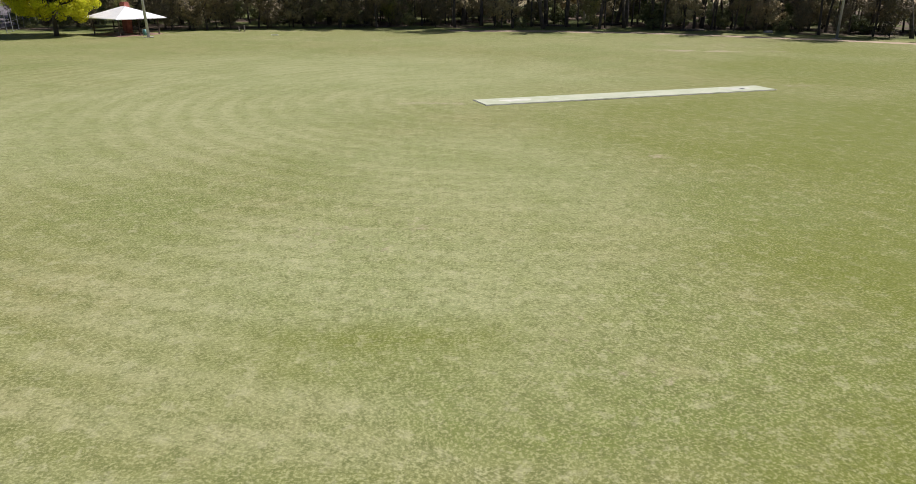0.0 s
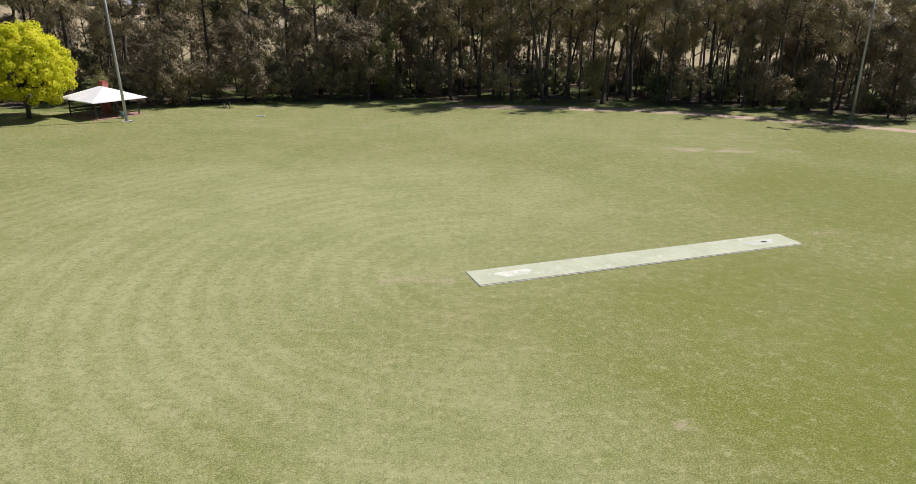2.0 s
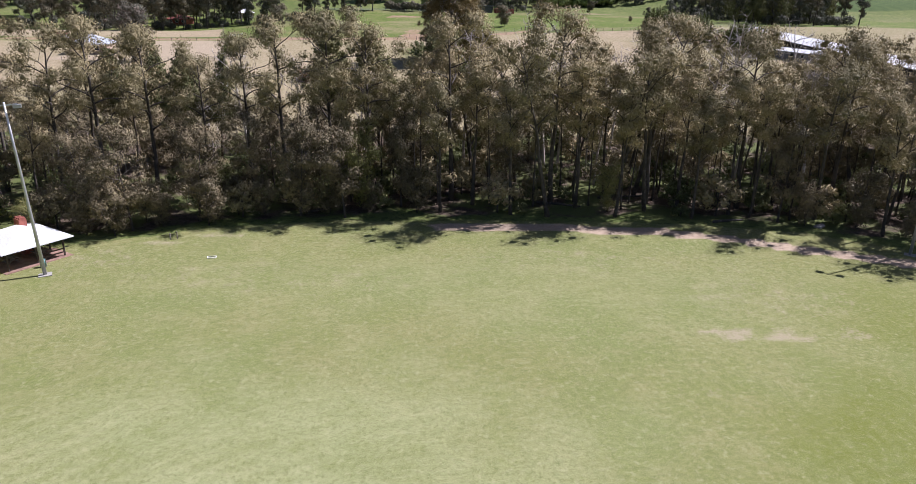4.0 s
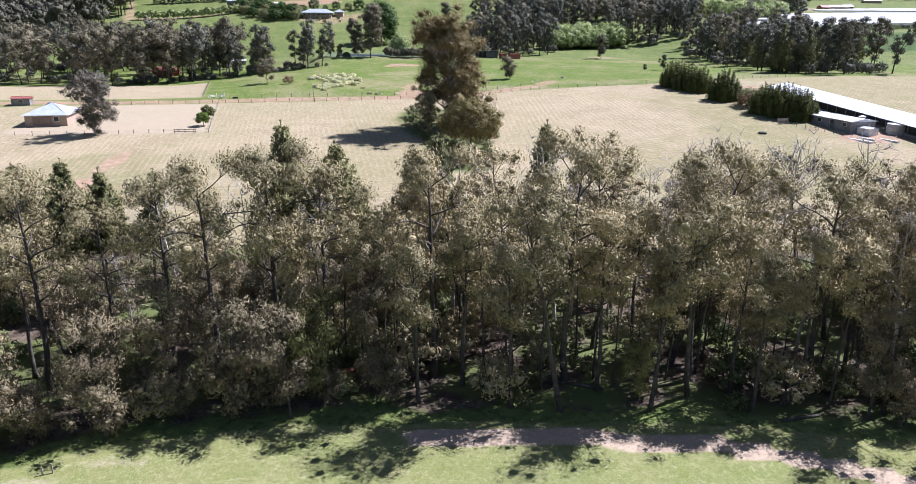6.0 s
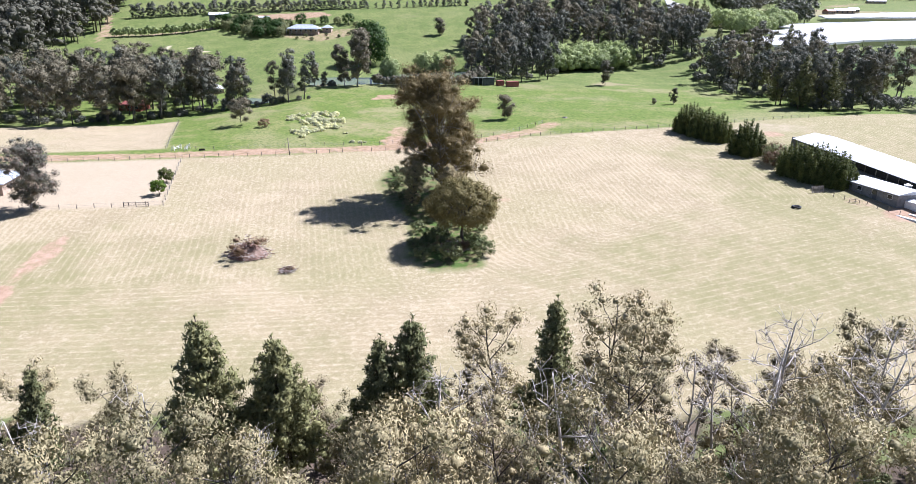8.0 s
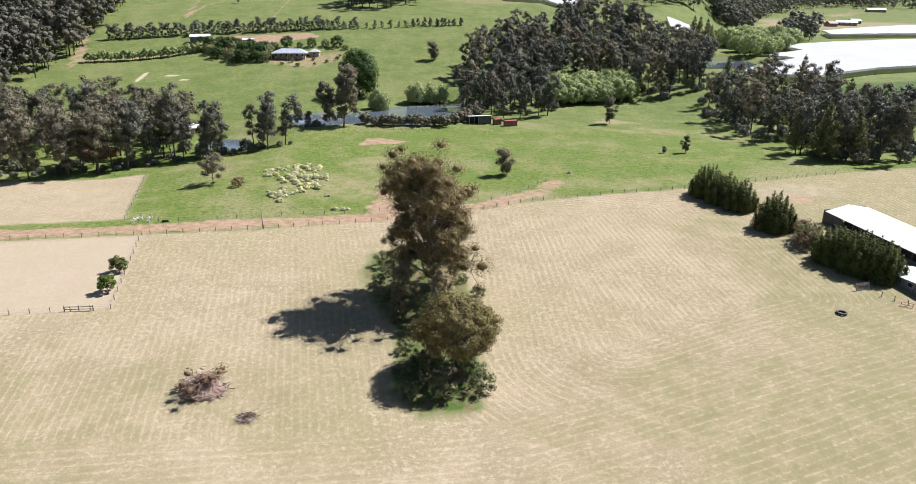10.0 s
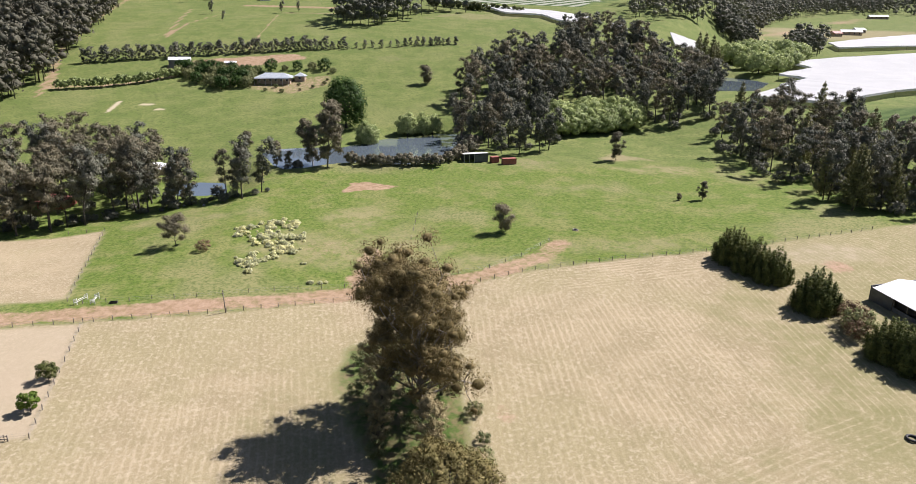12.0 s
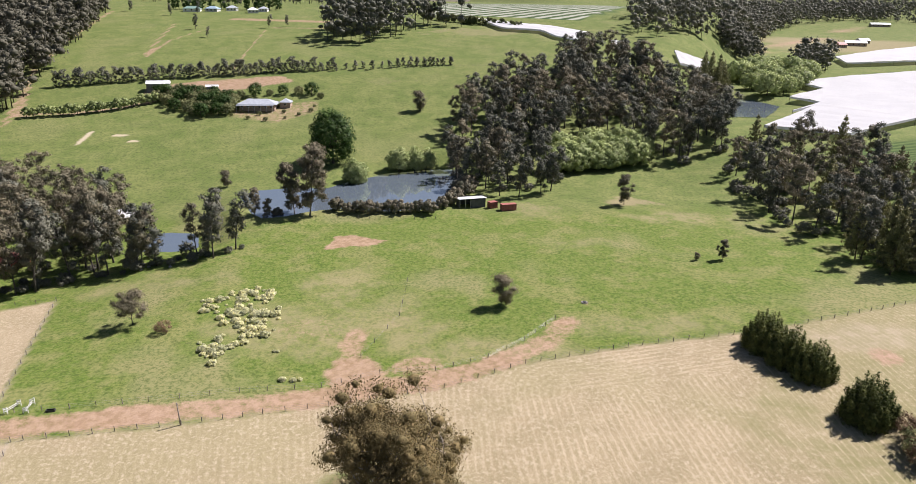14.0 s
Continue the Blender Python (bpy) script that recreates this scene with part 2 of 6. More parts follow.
def land(x, y):
    x, y = np.asarray(x, float), np.asarray(y, float)
    c = along(y, RISE, 22)
    c = c + 0.028 * np.clip(x, 0, 130) * sstep(150, 260, y) * (1 - sstep(330, 440, y))
    c = c - 5.0 * sstep(-40, -110, x) * sstep(290, 380, y) * (1 - sstep(450, 520, y))
    r = along(y, VALLEY, 30)
    e = 150 + np.clip(y - 600, 0, 400) * 0.6
    c = c + (r - c) * sstep(e - 35, e + 35, x) * sstep(420, 500, y)
    for poly, level in WATER_LEVELS:
        d = edge_distance(x, y, poly)
        c = np.where(d < 14, c + (level + 0.25 - c) * (1 - sstep(1.0, 14, d)), c)
        c = c - 1.6 * (1 - sstep(-3.0, 0.8, d))
    return c


def ground_z(x, y):
    return float(land(np.array([x]), np.array([y]))[0])


def wobble(x, y, s=1.0):
    return (np.sin(x * 0.31 * s + 1.7 * np.sin(y * 0.23 * s)) + np.sin(y * 0.43 * s + 1.3 * np.sin(x * 0.37 * s + 2.0)) + 0.6 * np.sin((x + y) * 0.91 * s)) / 2.6


# plan lines
FENCE_TRACK = [(-135, 292), (-110, 296), (-70.6, 301), (-36.4, 305.4), (-20.3, 308.7), (-1.9, 311.9), (18.8, 316.3), (38.8, 325.2), (53.7, 328.7), (69.2, 331.7), (94, 335.1), (111.7, 338.4), (128.6, 342.8), (153, 350.2), (185, 360)]
VERGE = [(-200, 92), (-75, 103), (-60, 106), (-45, 109), (-34, 113), (-20, 118.5), (0, 119.5), (20, 119.5), (40, 118.5), (55, 114.5), (66, 108.5), (80, 101), (120, 82), (200, 60)]
PATH_LINE = [(3, 117.0), (8, 116.4), (20, 116.6), (28, 115.3), (35, 115.0), (42, 112.4), (47, 110.3), (52, 107.8), (57, 105.8), (63, 103.4), (72, 98), (90, 88), (120, 72)]
TRACK = [(-150, 298), (-100, 302), (-66, 306.5), (-37, 310.2), (-18, 312.3), (0, 316), (17, 319.5), (34, 326.5), (44, 334), (53, 345)]
ISLAND = [(7.6, 219), (19, 219.5), (19.5, 233), (20, 247), (20, 256), (19, 266), (17.5, 279), (15, 290), (4, 293), (-4.7, 288), (-7, 277), (-3.5, 262), (2.5, 249), (3, 238), (2, 226)]
RED_PATCH = [(-17.1, 402.7), (-16.7, 413.9), (-10.6, 415), (3.6, 409.5), (-5.9, 405)]
LEFT_PADDOCK = [(-93.2, 373), (-78.3, 314), (-150, 304), (-230, 320), (-230, 350), (-108, 367)]
YARD = [(-118, 255), (-84, 255.5), (-59.6, 258.3), (-68.5, 300), (-115, 294)]
GARDEN = [(-92, 577), (-64, 566), (-43, 584), (-44, 603), (-60, 600), (-94, 590)]
DRIVE_YARD = [(-150, 612), (-112, 613), (-62, 637), (-74, 648), (-128, 636), (-152, 626)]
ORCHARD = [(30, 915), (170, 880), (235, 1000), (420, 1500), (60, 1500)]
HAY_CORE = [(48, 240), (73, 251), (93.5, 258.5), (92, 320), (48, 312)]
VINES = [(222, 500), (250, 470), (420, 500), (420, 575), (232, 520)]


def build_ground():
    xs = np.unique(np.concatenate([np.arange(-112, 132, 1.5), np.arange(132, 320, 4), np.arange(-300, -112, 3.5), np.geomspace(322, 5000, 30), -np.geomspace(304, 5000, 30)]))
    ys = np.unique(np.concatenate([np.arange(-40, 170, 1.5), np.arange(170, 480, 1.75), np.arange(480, 920, 4), np.geomspace(922, 5000, 40), -40 - np.geomspace(4, 2500, 26)]))
    X, Y = np.meshgrid(xs, ys)
    x, y = X.ravel(), Y.ravel()
    w = wobble(x, y)
    z = land(x, y) + 0.03 * wobble(x, y, 0.21) + 0.5 * wobble(x, y, 0.05) * sstep(520, 640, y)
    nx, ny = len(xs), len(ys)
    i = (np.arange(ny - 1)[:, None] * nx + np.arange(nx - 1)[None, :]).ravel()
    loops = np.stack([i, i + 1, i + nx + 1, i + nx], 1).ravel()
    mesh = bpy.data.meshes.new("ground")
    mesh.vertices.add(len(x)), mesh.loops.add(len(loops)), mesh.polygons.add(len(i))
    mesh.vertices.foreach_set("co", np.stack([x, y, z], 1).ravel())
    mesh.loops.foreach_set("vertex_index", loops)
    mesh.polygons.foreach_set("loop_start", np.arange(0, len(loops), 4))
    mesh.polygons.foreach_set("use_smooth", np.ones(len(i), bool))
    mesh.update(calc_edges=True)
    # zones: what grows or lies where
    verge, fence = np.interp(x, *zip(*VERGE)), np.interp(x, *zip(*FENCE_TRACK))
    oval = 1 - sstep(-1.2, 1.2, y - verge + 0.9 * w)
    litter = sstep(1.0, 6.0, y - verge + 2.5 * w) * (1 - sstep(166, 174, y + 2.5 * w))
    past_fence = sstep(-0.5, 0.7, y - fence)
    hay = sstep(166, 172, y + 2.5 * w) * (1 - past_fence)
    left_pad = 1 - sstep(-0.8, 0.8, edge_distance(x, y, LEFT_PADDOCK))
    yard = 1 - sstep(-0.8, 0.8, edge_distance(x, y, YARD))
    right_field = sstep(109, 113, x + 0.3 * (y - 300)) * sstep(200, 230, y) * (1 - past_fence)
    island = 1 - sstep(-1.0, 1.0, edge_distance(x, y, ISLAND) + 0.7 * w)
    hay = np.maximum(hay, left_pad) * (1 - island)
    lush = past_fence * (1 - sstep(432, 452, y + 3 * w)) * (1 - left_pad)
    lush = np.maximum(lush, 0.9 * island)
    dirt = (0.74 + 0.15 * wobble(x, y, 0.37)) * (1 - 0.12 * sstep(12, 48, x)) * (1 - sstep(2.2, 6.0, line_distance(x, y, TRACK) + 0.9 * w))
    dirt = np.maximum(dirt, 1 - sstep(-1.6, 2.2, edge_distance(x, y, RED_PATCH) + 1.5 * w))
    for cx, cy, rx, ry, k in ((-2, 324, 9, 9, 0.8), (-3, 338, 5, 9, 0.6), (12, 326, 9, 5, 0.6), (52, 345, 3.5, 2.5, 0.8), (60, 356.3, 2.0, 1.2, 1.0), (-33, 375, 6, 3, 0.25), (-15, 345, 12, 10, 0.35), (8, 352, 6, 12, 0.3), (112, 432, 14, 9, 0.25), (100, 455, 10, 6, 0.25), (127, 243, 11, 7, 0.75), (117, 252, 6, 5, 0.45), (-74, 228, 3.4, 16, 0.6), (-74, 207, 4.5, 8, 0.85), (-76, 192, 5, 8, 0.7), (126, 322, 5, 6, 0.6), (27, 262, 3, 5, 0.45)):
        dirt = np.maximum(dirt, k * (1 - sstep(0.55, 1.15, np.hypot((x - cx) / rx, (y - cy) / ry) + 0.18 * w)))
    dirt = np.maximum(dirt, 0.75 * (1 - sstep(-2, 2, edge_distance(x, y, DRIVE_YARD))))
    dirt = np.maximum(dirt, 0.5 * (1 - sstep(-2, 2, edge_distance(x, y, GARDEN))))
    for line, width in (([(-205, 577), (-174, 582), (-155, 590), (-138, 602)], 3.4), ([(-175, 690), (-184, 754), (-195, 828)], 2.5), ([(-174, 690), (-174, 743), (-160, 800)], 2.0), ([(-277, 900), (-232, 656), (-205, 560)], 3.0), ([(-107, 660), (-112, 800)], 1.2), ([(371, 959), (480, 1090), (855, 1537)], 20.0), ([(-150, 860), (-60, 850)], 10.0), ([(-108, 812), (-62, 812)], 5.0), ([(-205, 579), (-235, 660), (-277, 905)], 3.2)):
        dirt = np.maximum(dirt, 0.6 * (1 - sstep(width * 0.5, width, line_distance(x, y, line) + 0.4 * w)))
    dirt = dirt * (1 - oval)
    gravel = 1 - sstep(1.0, 1.9, line_distance(x, y, PATH_LINE) + 0.35 * w)
    bare = np.zeros_like(x)
    for cx, cy, rx, ry, k in ((31.7, 84.2, 3.4, 1.7, 0.66), (37.6, 83.2, 4.6, 1.6, 0.6), (43.5, 83.6, 4.0, 1.4, 0.52), (17, 84, 4, 2, 0.3), (22.8, 84, 1.2, 0.6, 0.5), (25, 73, 5, 3, 0.25), (34, 76, 4, 2.5, 0.3), (-0.5, 41, 5, 1.6, 0.45), (31.5, 51, 4.5, 1.3, 0.4), (10.9, 24.7, 0.4, 0.3, 0.9), (-26, 113, 4, 1.6, 0.6), (-33, 110, 3.5, 1.6, 0.6), (-3, 13, 4, 5, 0.28), (3, 4, 6, 4, 0.25), (62, 104, 4, 2, 0.5), (-12, 25, 4, 3, 0.2), (-20, 98, 26, 9, 0.3), (20, 104, 30, 7, 0.3), (40, 92, 16, 9, 0.33), (-40, 104, 14, 6, 0.35), (9, 8, 3, 3, 0.22)):
        bare = np.maximum(bare, k * (1 - sstep(0.4, 1.2, np.hypot((x - cx) / rx, (y - cy) / ry) + 0.25 * w)))
    for cx, cy, rx, ry in ((-156, 545, 3, 12), (-140, 548, 5, 2), (-131, 541, 4, 2)):
        bare = np.maximum(bare, 0.8 * (1 - sstep(0.6, 1.1, np.hypot((x - cx) / rx, (y - cy) / ry) + 0.2 * w)))
    # greener grass patches; the wide right-hand ones also carry painted vignette darkening
    lush_vignette = np.zeros_like(x)
    for cx, cy, rx, ry, k in ((30, 40, 14, 7, 0.55), (24, 27, 8, 3.5, 0.6), (-2, 4.5, 5, 1.6, 0.6), (14, 1.5, 5, 3, 0.5), (13, 18, 6, 3, 0.35), (42, 45, 9, 6, 0.5), (5, -4, 3, 2, 0.5), (34, 26, 28, 26, 0.85), (24, 6, 16, 20, 0.95), (14, -2, 12, 6, 0.7), (45, 62, 22, 18, 0.6), (55, 85, 14, 14, 0.5)):
        lush_vignette = np.maximum(lush_vignette, k * (1 - sstep(0.3, 1.2, np.hypot((x - cx) / rx, (y - cy) / ry) + 0.25 * w)))
    # mowing lines: which way the mower went
    ring = line_distance(x, y, [(4, 42), (26, 49)]) / 1.75
    rows_left = (x * 0.986 + y * 0.165) / 1.5
    round_core = edge_distance(x, y, HAY_CORE)
    rows_right = np.where(round_core < 0, x + 0.08 * (y - 250), round_core) / 1.6
    rows_front = (y - np.where(x > 16, 0.35 * (x - 16), 0.08 * (x - 16)) + 1.2 * wobble(x, y, 0.06)) / 1.9
    front_edge = np.interp(x, (-200, 16, 46, 130), (212, 214, 226, 262))
    phase = np.where(y < 160, ring, np.where(y < front_edge, rows_front, np.where(x < 14, rows_left, rows_right)))
    orchard = 1 - sstep(-4, 4, edge_distance(x, y, ORCHARD))
    vines = 1 - sstep(-2, 2, edge_distance(x, y, VINES))
    phase = np.where(orchard > 0, (x * 0.8 - y * 0.6) / 16.0, np.where(vines > 0, (y + 0.2 * x) / 3.0, phase))
    right_green = 0.75 * right_field
    for cx, cy, rx, ry, k in ((-72, 205, 34, 42, 0.85), (-40, 188, 44, 22, 0.6), (-12, 238, 15, 46, 0.55), (104, 268, 26, 62, 0.95), (75, 215, 50, 32, 0.9), (-46, 228, 30, 16, 0.6), (20, 180, 60, 14, 0.45), (-20, 345, 22, 18, 0.7), (-10, 374, 16, 15, 0.62), (8, 350, 12, 22, 0.6), (112, 432, 17, 11, 0.75), (100, 455, 14, 9, 0.7), (30, 332, 26, 7, 0.6), (72, 341, 30, 6, 0.6), (-70, 378, 24, 9, 0.5), (60, 445, 20, 12, 0.5), (70, 405, 14, 7, 0.45), (140, 425, 12, 22, 0.5), (600, 1120, 240, 300, 0.7), (70, 800, 70, 40, 0.5), (-5, 640, 30, 14, 0.4)):
        right_green = np.maximum(right_green, k * (1 - sstep(0.3, 1.2, np.hypot((x - cx) / rx, (y - cy) / ry) + 0.3 * w + 0.3 * wobble(y, x, 0.45))))
    for name, sets in (("zone_a", (hay, lush, dirt, litter)), ("zone_b", (oval, gravel, bare, lush_vignette)), ("zone_c", (yard + 0.15 * left_pad + 1.3 * (1 - sstep(0.5, 1.1, np.hypot((x - 128) / 19, (y - 331) / 9) + 0.2 * w)), np.maximum(2 * orchard, vines), island, right_green))):
        layer = mesh.attributes.new(name, "FLOAT_COLOR", "POINT")
        layer.data.foreach_set("color", np.stack(sets, 1).astype(np.float32).ravel())
    mow = np.where(y < 160, 0.15 + 0.85 * sstep(10, -8, x) * (1 - sstep(60, 78, y)), np.where(y < front_edge, 0.6, np.where(x < 14, 0.75, 1.0)))
    mow = mow * (1 - 0.85 * np.maximum(yard, left_pad))
    layer = mesh.attributes.new("mow", "FLOAT", "POINT")
    layer.data.foreach_set("value", mow.astype(np.float32))
    layer = mesh.attributes.new("phase", "FLOAT", "POINT")
    layer.data.foreach_set("value", phase.astype(np.float32))
    # paler turf colour on the middle of the oval
    pale = np.zeros_like(x)
    for cx, cy, rx, ry, k in ((-8, 58, 30, 24, 0.9), (-20, 40, 22, 26, 0.75), (2, 22, 10, 14, 0.7), (-2, 8, 9, 9, 0.8), (12, 95, 44, 14, 0.25), (-30, 20, 14, 14, 0.35)):
        pale = np.maximum(pale, k * (1 - sstep(0.25, 1.25, np.hypot((x - cx) / rx, (y - cy) / ry) + 0.2 * w)))
    layer = mesh.attributes.new("pale", "FLOAT", "POINT")
    layer.data.foreach_set("value", pale.astype(np.float32))
    mesh.materials.append(ground_material())
    return tagged(new("ground", mesh), "mown oval, forest floor, hay paddocks and green pasture rising to hills", "ground", kind="structure")


def ground_material():
    m, nt, shader = start("ground_cover", 0.95)
    place = nt.nodes.new("ShaderNodeTexCoord").outputs["Object"]
    a, b, c = (attribute(nt, n) for n in ("zone_a", "zone_b", "zone_c"))

    def four(n):
        s = nt.nodes.new("ShaderNodeSeparateColor")
        put(nt, s.inputs[0], n.outputs["Color"])
        return (*s.outputs[:3], n.outputs["Alpha"])
    hay, lush, dirt, litter = four(a)
    oval, gravel, bare, spots = four(b)
    yard, crops, island, right_green = four(c)
    huge, big, mid = noise_at(nt, place, 0.022, 4), noise_at(nt, place, 0.09, 5, 0.6), noise_at(nt, place, 0.5, 5, 0.65)
    fine, grit = noise_at(nt, place, 3.2, 4, 0.7), noise_at(nt, place, 13.0, 3, 0.7)
    phase = attribute(nt, "phase").outputs["Fac"]
    sine = calc(nt, "SINE", calc(nt, "MULTIPLY", calc(nt, "ADD", phase, calc(nt, "MULTIPLY", noise_at(nt, place, 0.1, 2), 0.45)), 6.2832))
    stripe = band(nt, calc(nt, "ADD", sine, calc(nt, "MULTIPLY", calc(nt, "SUBTRACT", mid, 0.5), 3.0)), -0.8, 0.8)
    swath = band(nt, calc(nt, "ADD", sine, calc(nt, "MULTIPLY", calc(nt, "SUBTRACT", mid, 0.5), 1.2)), 0.5, 1.05)
    tuft = noise_at(nt, place, 1.1, 5, 0.75)
    patch = noise_at(nt, place, 0.22, 5, 0.7)
    mow = calc(nt, "MULTIPLY", attribute(nt, "mow").outputs["Fac"], band(nt, big, 0.3, 0.6))
    # streaks drawn out along the mower's way
    xyz = nt.nodes.new("ShaderNodeSeparateXYZ")
    put(nt, xyz.inputs[0], place)
    drawn = nt.nodes.new("ShaderNodeCombineXYZ")
    put(nt, drawn.inputs[0], calc(nt, "MULTIPLY", phase, 4.2))
    put(nt, drawn.inputs[1], calc(nt, "MULTIPLY", calc(nt, "ADD", xyz.outputs[1], xyz.outputs[0]), 0.2))
    streak = noise_at(nt, drawn.outputs[0], 1.0, 5, 0.7)

    def rough_mask(mask, amount=0.9):
        return band(nt, calc(nt, "ADD", mask, calc(nt, "MULTIPLY", calc(nt, "SUBTRACT", calc(nt, "MULTIPLY", calc(nt, "ADD", mid, fine), 0.5), 0.5), amount)), 0.3, 0.7)
    # hill pasture everywhere first
    pasture = blend(nt, band(nt, big, 0.35, 0.65), (0.105, 0.145, 0.036), (0.165, 0.188, 0.06))
    pasture = blend(nt, band(nt, mid, 0.45, 0.68, 0, 0.75), pasture, (0.075, 0.105, 0.03))
    pasture = blend(nt, band(nt, fine, 0.5, 0.66, 0, 0.6), pasture, (0.19, 0.19, 0.085))
    pasture = blend(nt, band(nt, huge, 0.52, 0.68, 0, 0.4), pasture, (0.2, 0.2, 0.085))
    pasture = blend(nt, band(nt, tuft, 0.49, 0.61, 0, 0.75), pasture, (0.05, 0.075, 0.022))
    pasture = blend(nt, calc(nt, "MULTIPLY", rough_mask(right_green, 1.2), 0.75), pasture, blend(nt, fine, (0.2, 0.175, 0.095), (0.31, 0.25, 0.155)))
    colour = pasture
    # lush horse paddock, dried off in drifts
    green = blend(nt, band(nt, mid, 0.35, 0.65), (0.095, 0.147, 0.024), (0.152, 0.184, 0.044))
    green = blend(nt, band(nt, fine, 0.46, 0.66, 0, 0.7), green, (0.05, 0.082, 0.02))
    green = blend(nt, band(nt, big, 0.48, 0.64, 0, 0.55), green, (0.215, 0.205, 0.085))
    green = blend(nt, band(nt, huge, 0.5, 0.64, 0, 0.5), green, (0.25, 0.22, 0.12))
    green = blend(nt, band(nt, tuft, 0.48, 0.6, 0, 0.62), green, (0.048, 0.078, 0.018))
    green = blend(nt, band(nt, tuft, 0.47, 0.36, 0, 0.3), green, (0.24, 0.235, 0.11))
    green = blend(nt, calc(nt, "MULTIPLY", island, 0.8), green, blend(nt, band(nt, mid, 0.4, 0.6), (0.05, 0.09, 0.02), (0.16, 0.12, 0.07)))
    green = blend(nt, calc(nt, "MULTIPLY", right_green, band(nt, patch, 0.36, 0.6, 0.25, 0.85)), green, blend(nt, fine, (0.2, 0.18, 0.09), (0.33, 0.27, 0.165)))
    colour = blend(nt, lush, colour, green)
    # cut hay
    dry = blend(nt, band(nt, big, 0.35, 0.65), (0.238, 0.193, 0.113), (0.305, 0.247, 0.152))
    dry = blend(nt, band(nt, streak, 0.45, 0.66, 0, 0.35), dry, (0.24, 0.2, 0.115))
    dry = blend(nt, calc(nt, "MULTIPLY", calc(nt, "MULTIPLY", swath, band(nt, noise_at(nt, drawn.outputs[0], 3.0, 3, 0.6), 0.36, 0.52)), calc(nt, "MULTIPLY", attribute(nt, "mow").outputs["Fac"], calc(nt, "MULTIPLY", band(nt, big, 0.3, 0.6), 0.34))), dry, (0.5, 0.43, 0.31))
    dry = blend(nt, band(nt, huge, 0.47, 0.62, 0, 0.6), dry, (0.225, 0.202, 0.1))
    dry = blend(nt, calc(nt, "MULTIPLY", calc(nt, "SUBTRACT", 1.0, stripe), calc(nt, "MULTIPLY", attribute(nt, "mow").outputs["Fac"], band(nt, patch, 0.4, 0.6, 0.08, 0.5))), dry, (0.18, 0.155, 0.078))
    dry = blend(nt, band(nt, tuft, 0.49, 0.64, 0, 0.6), dry, (0.45, 0.385, 0.275))
    dry = blend(nt, band(nt, fine, 0.48, 0.64, 0, 0.65), dry, (0.22, 0.18, 0.108))
    dry = blend(nt, band(nt, grit, 0.5, 0.66, 0, 0.5), dry, (0.5, 0.43, 0.31))
    dry = blend(nt, calc(nt, "MULTIPLY", yard, 0.6, True), dry, blend(nt, fine, (0.3, 0.24, 0.17), (0.44, 0.37, 0.28)))
    dry = blend(nt, calc(nt, "MULTIPLY", right_green, band(nt, patch, 0.36, 0.62, 0.4, 0.85)), dry, blend(nt, calc(nt, "MULTIPLY", swath, band(nt, tuft, 0.4, 0.6)), (0.18, 0.172, 0.078), (0.29, 0.25, 0.145)))
    colour = blend(nt, hay, colour, dry)
    # forest floor: bark, leaf litter and thin grass
    floor_mix = blend(nt, band(nt, mid, 0.4, 0.62), (0.08, 0.06, 0.045), (0.15, 0.115, 0.085))
    floor_mix = blend(nt, band(nt, fine, 0.45, 0.65), floor_mix, (0.045, 0.036, 0.026))
    floor_mix = blend(nt, band(nt, big, 0.44, 0.56, 0, 0.9), floor_mix, (0.1, 0.125, 0.04))
    colour = blend(nt, rough_mask(litter), colour, floor_mix)
    # oval turf
    turf = blend(nt, band(nt, big, 0.36, 0.64), (0.142, 0.172, 0.05), (0.192, 0.2, 0.075))
    turf = blend(nt, band(nt, huge, 0.42, 0.6, 0, 0.6), turf, (0.17, 0.165, 0.055))
    turf = blend(nt, band(nt, patch, 0.5, 0.64, 0, 0.45), turf, (0.25, 0.228, 0.11))
    turf = blend(nt, band(nt, patch, 0.49, 0.37, 0, 0.5), turf, (0.13, 0.162, 0.034))
    turf = blend(nt, band(nt, tuft, 0.47, 0.6, 0, 0.7), turf, (0.12, 0.138, 0.04))
    turf = blend(nt, calc(nt, "MULTIPLY", attribute(nt, "pale").outputs["Fac"], band(nt, calc(nt, "ADD", patch, calc(nt, "MULTIPLY", big, 0.6)), 0.55, 0.95, 0.35, 0.8)), turf, (0.27, 0.3, 0.148))
    turf = blend(nt, calc(nt, "MULTIPLY", calc(nt, "MULTIPLY", stripe, mow), 0.2), turf, (0.38, 0.375, 0.215))
    turf = blend(nt, calc(nt, "MULTIPLY", calc(nt, "MULTIPLY", calc(nt, "SUBTRACT", 1.0, stripe), mow), 0.16), turf, (0.165, 0.175, 0.062))
    # lush green, plus the vignette on the right put into the turf colour
    turf = blend(nt, calc(nt, "MULTIPLY", calc(nt, "MULTIPLY", spots, band(nt, calc(nt, "ADD", mid, calc(nt, "MULTIPLY", big, 0.8)), 0.5, 1.1)), 1.6, True), turf, (0.12, 0.142, 0.022))
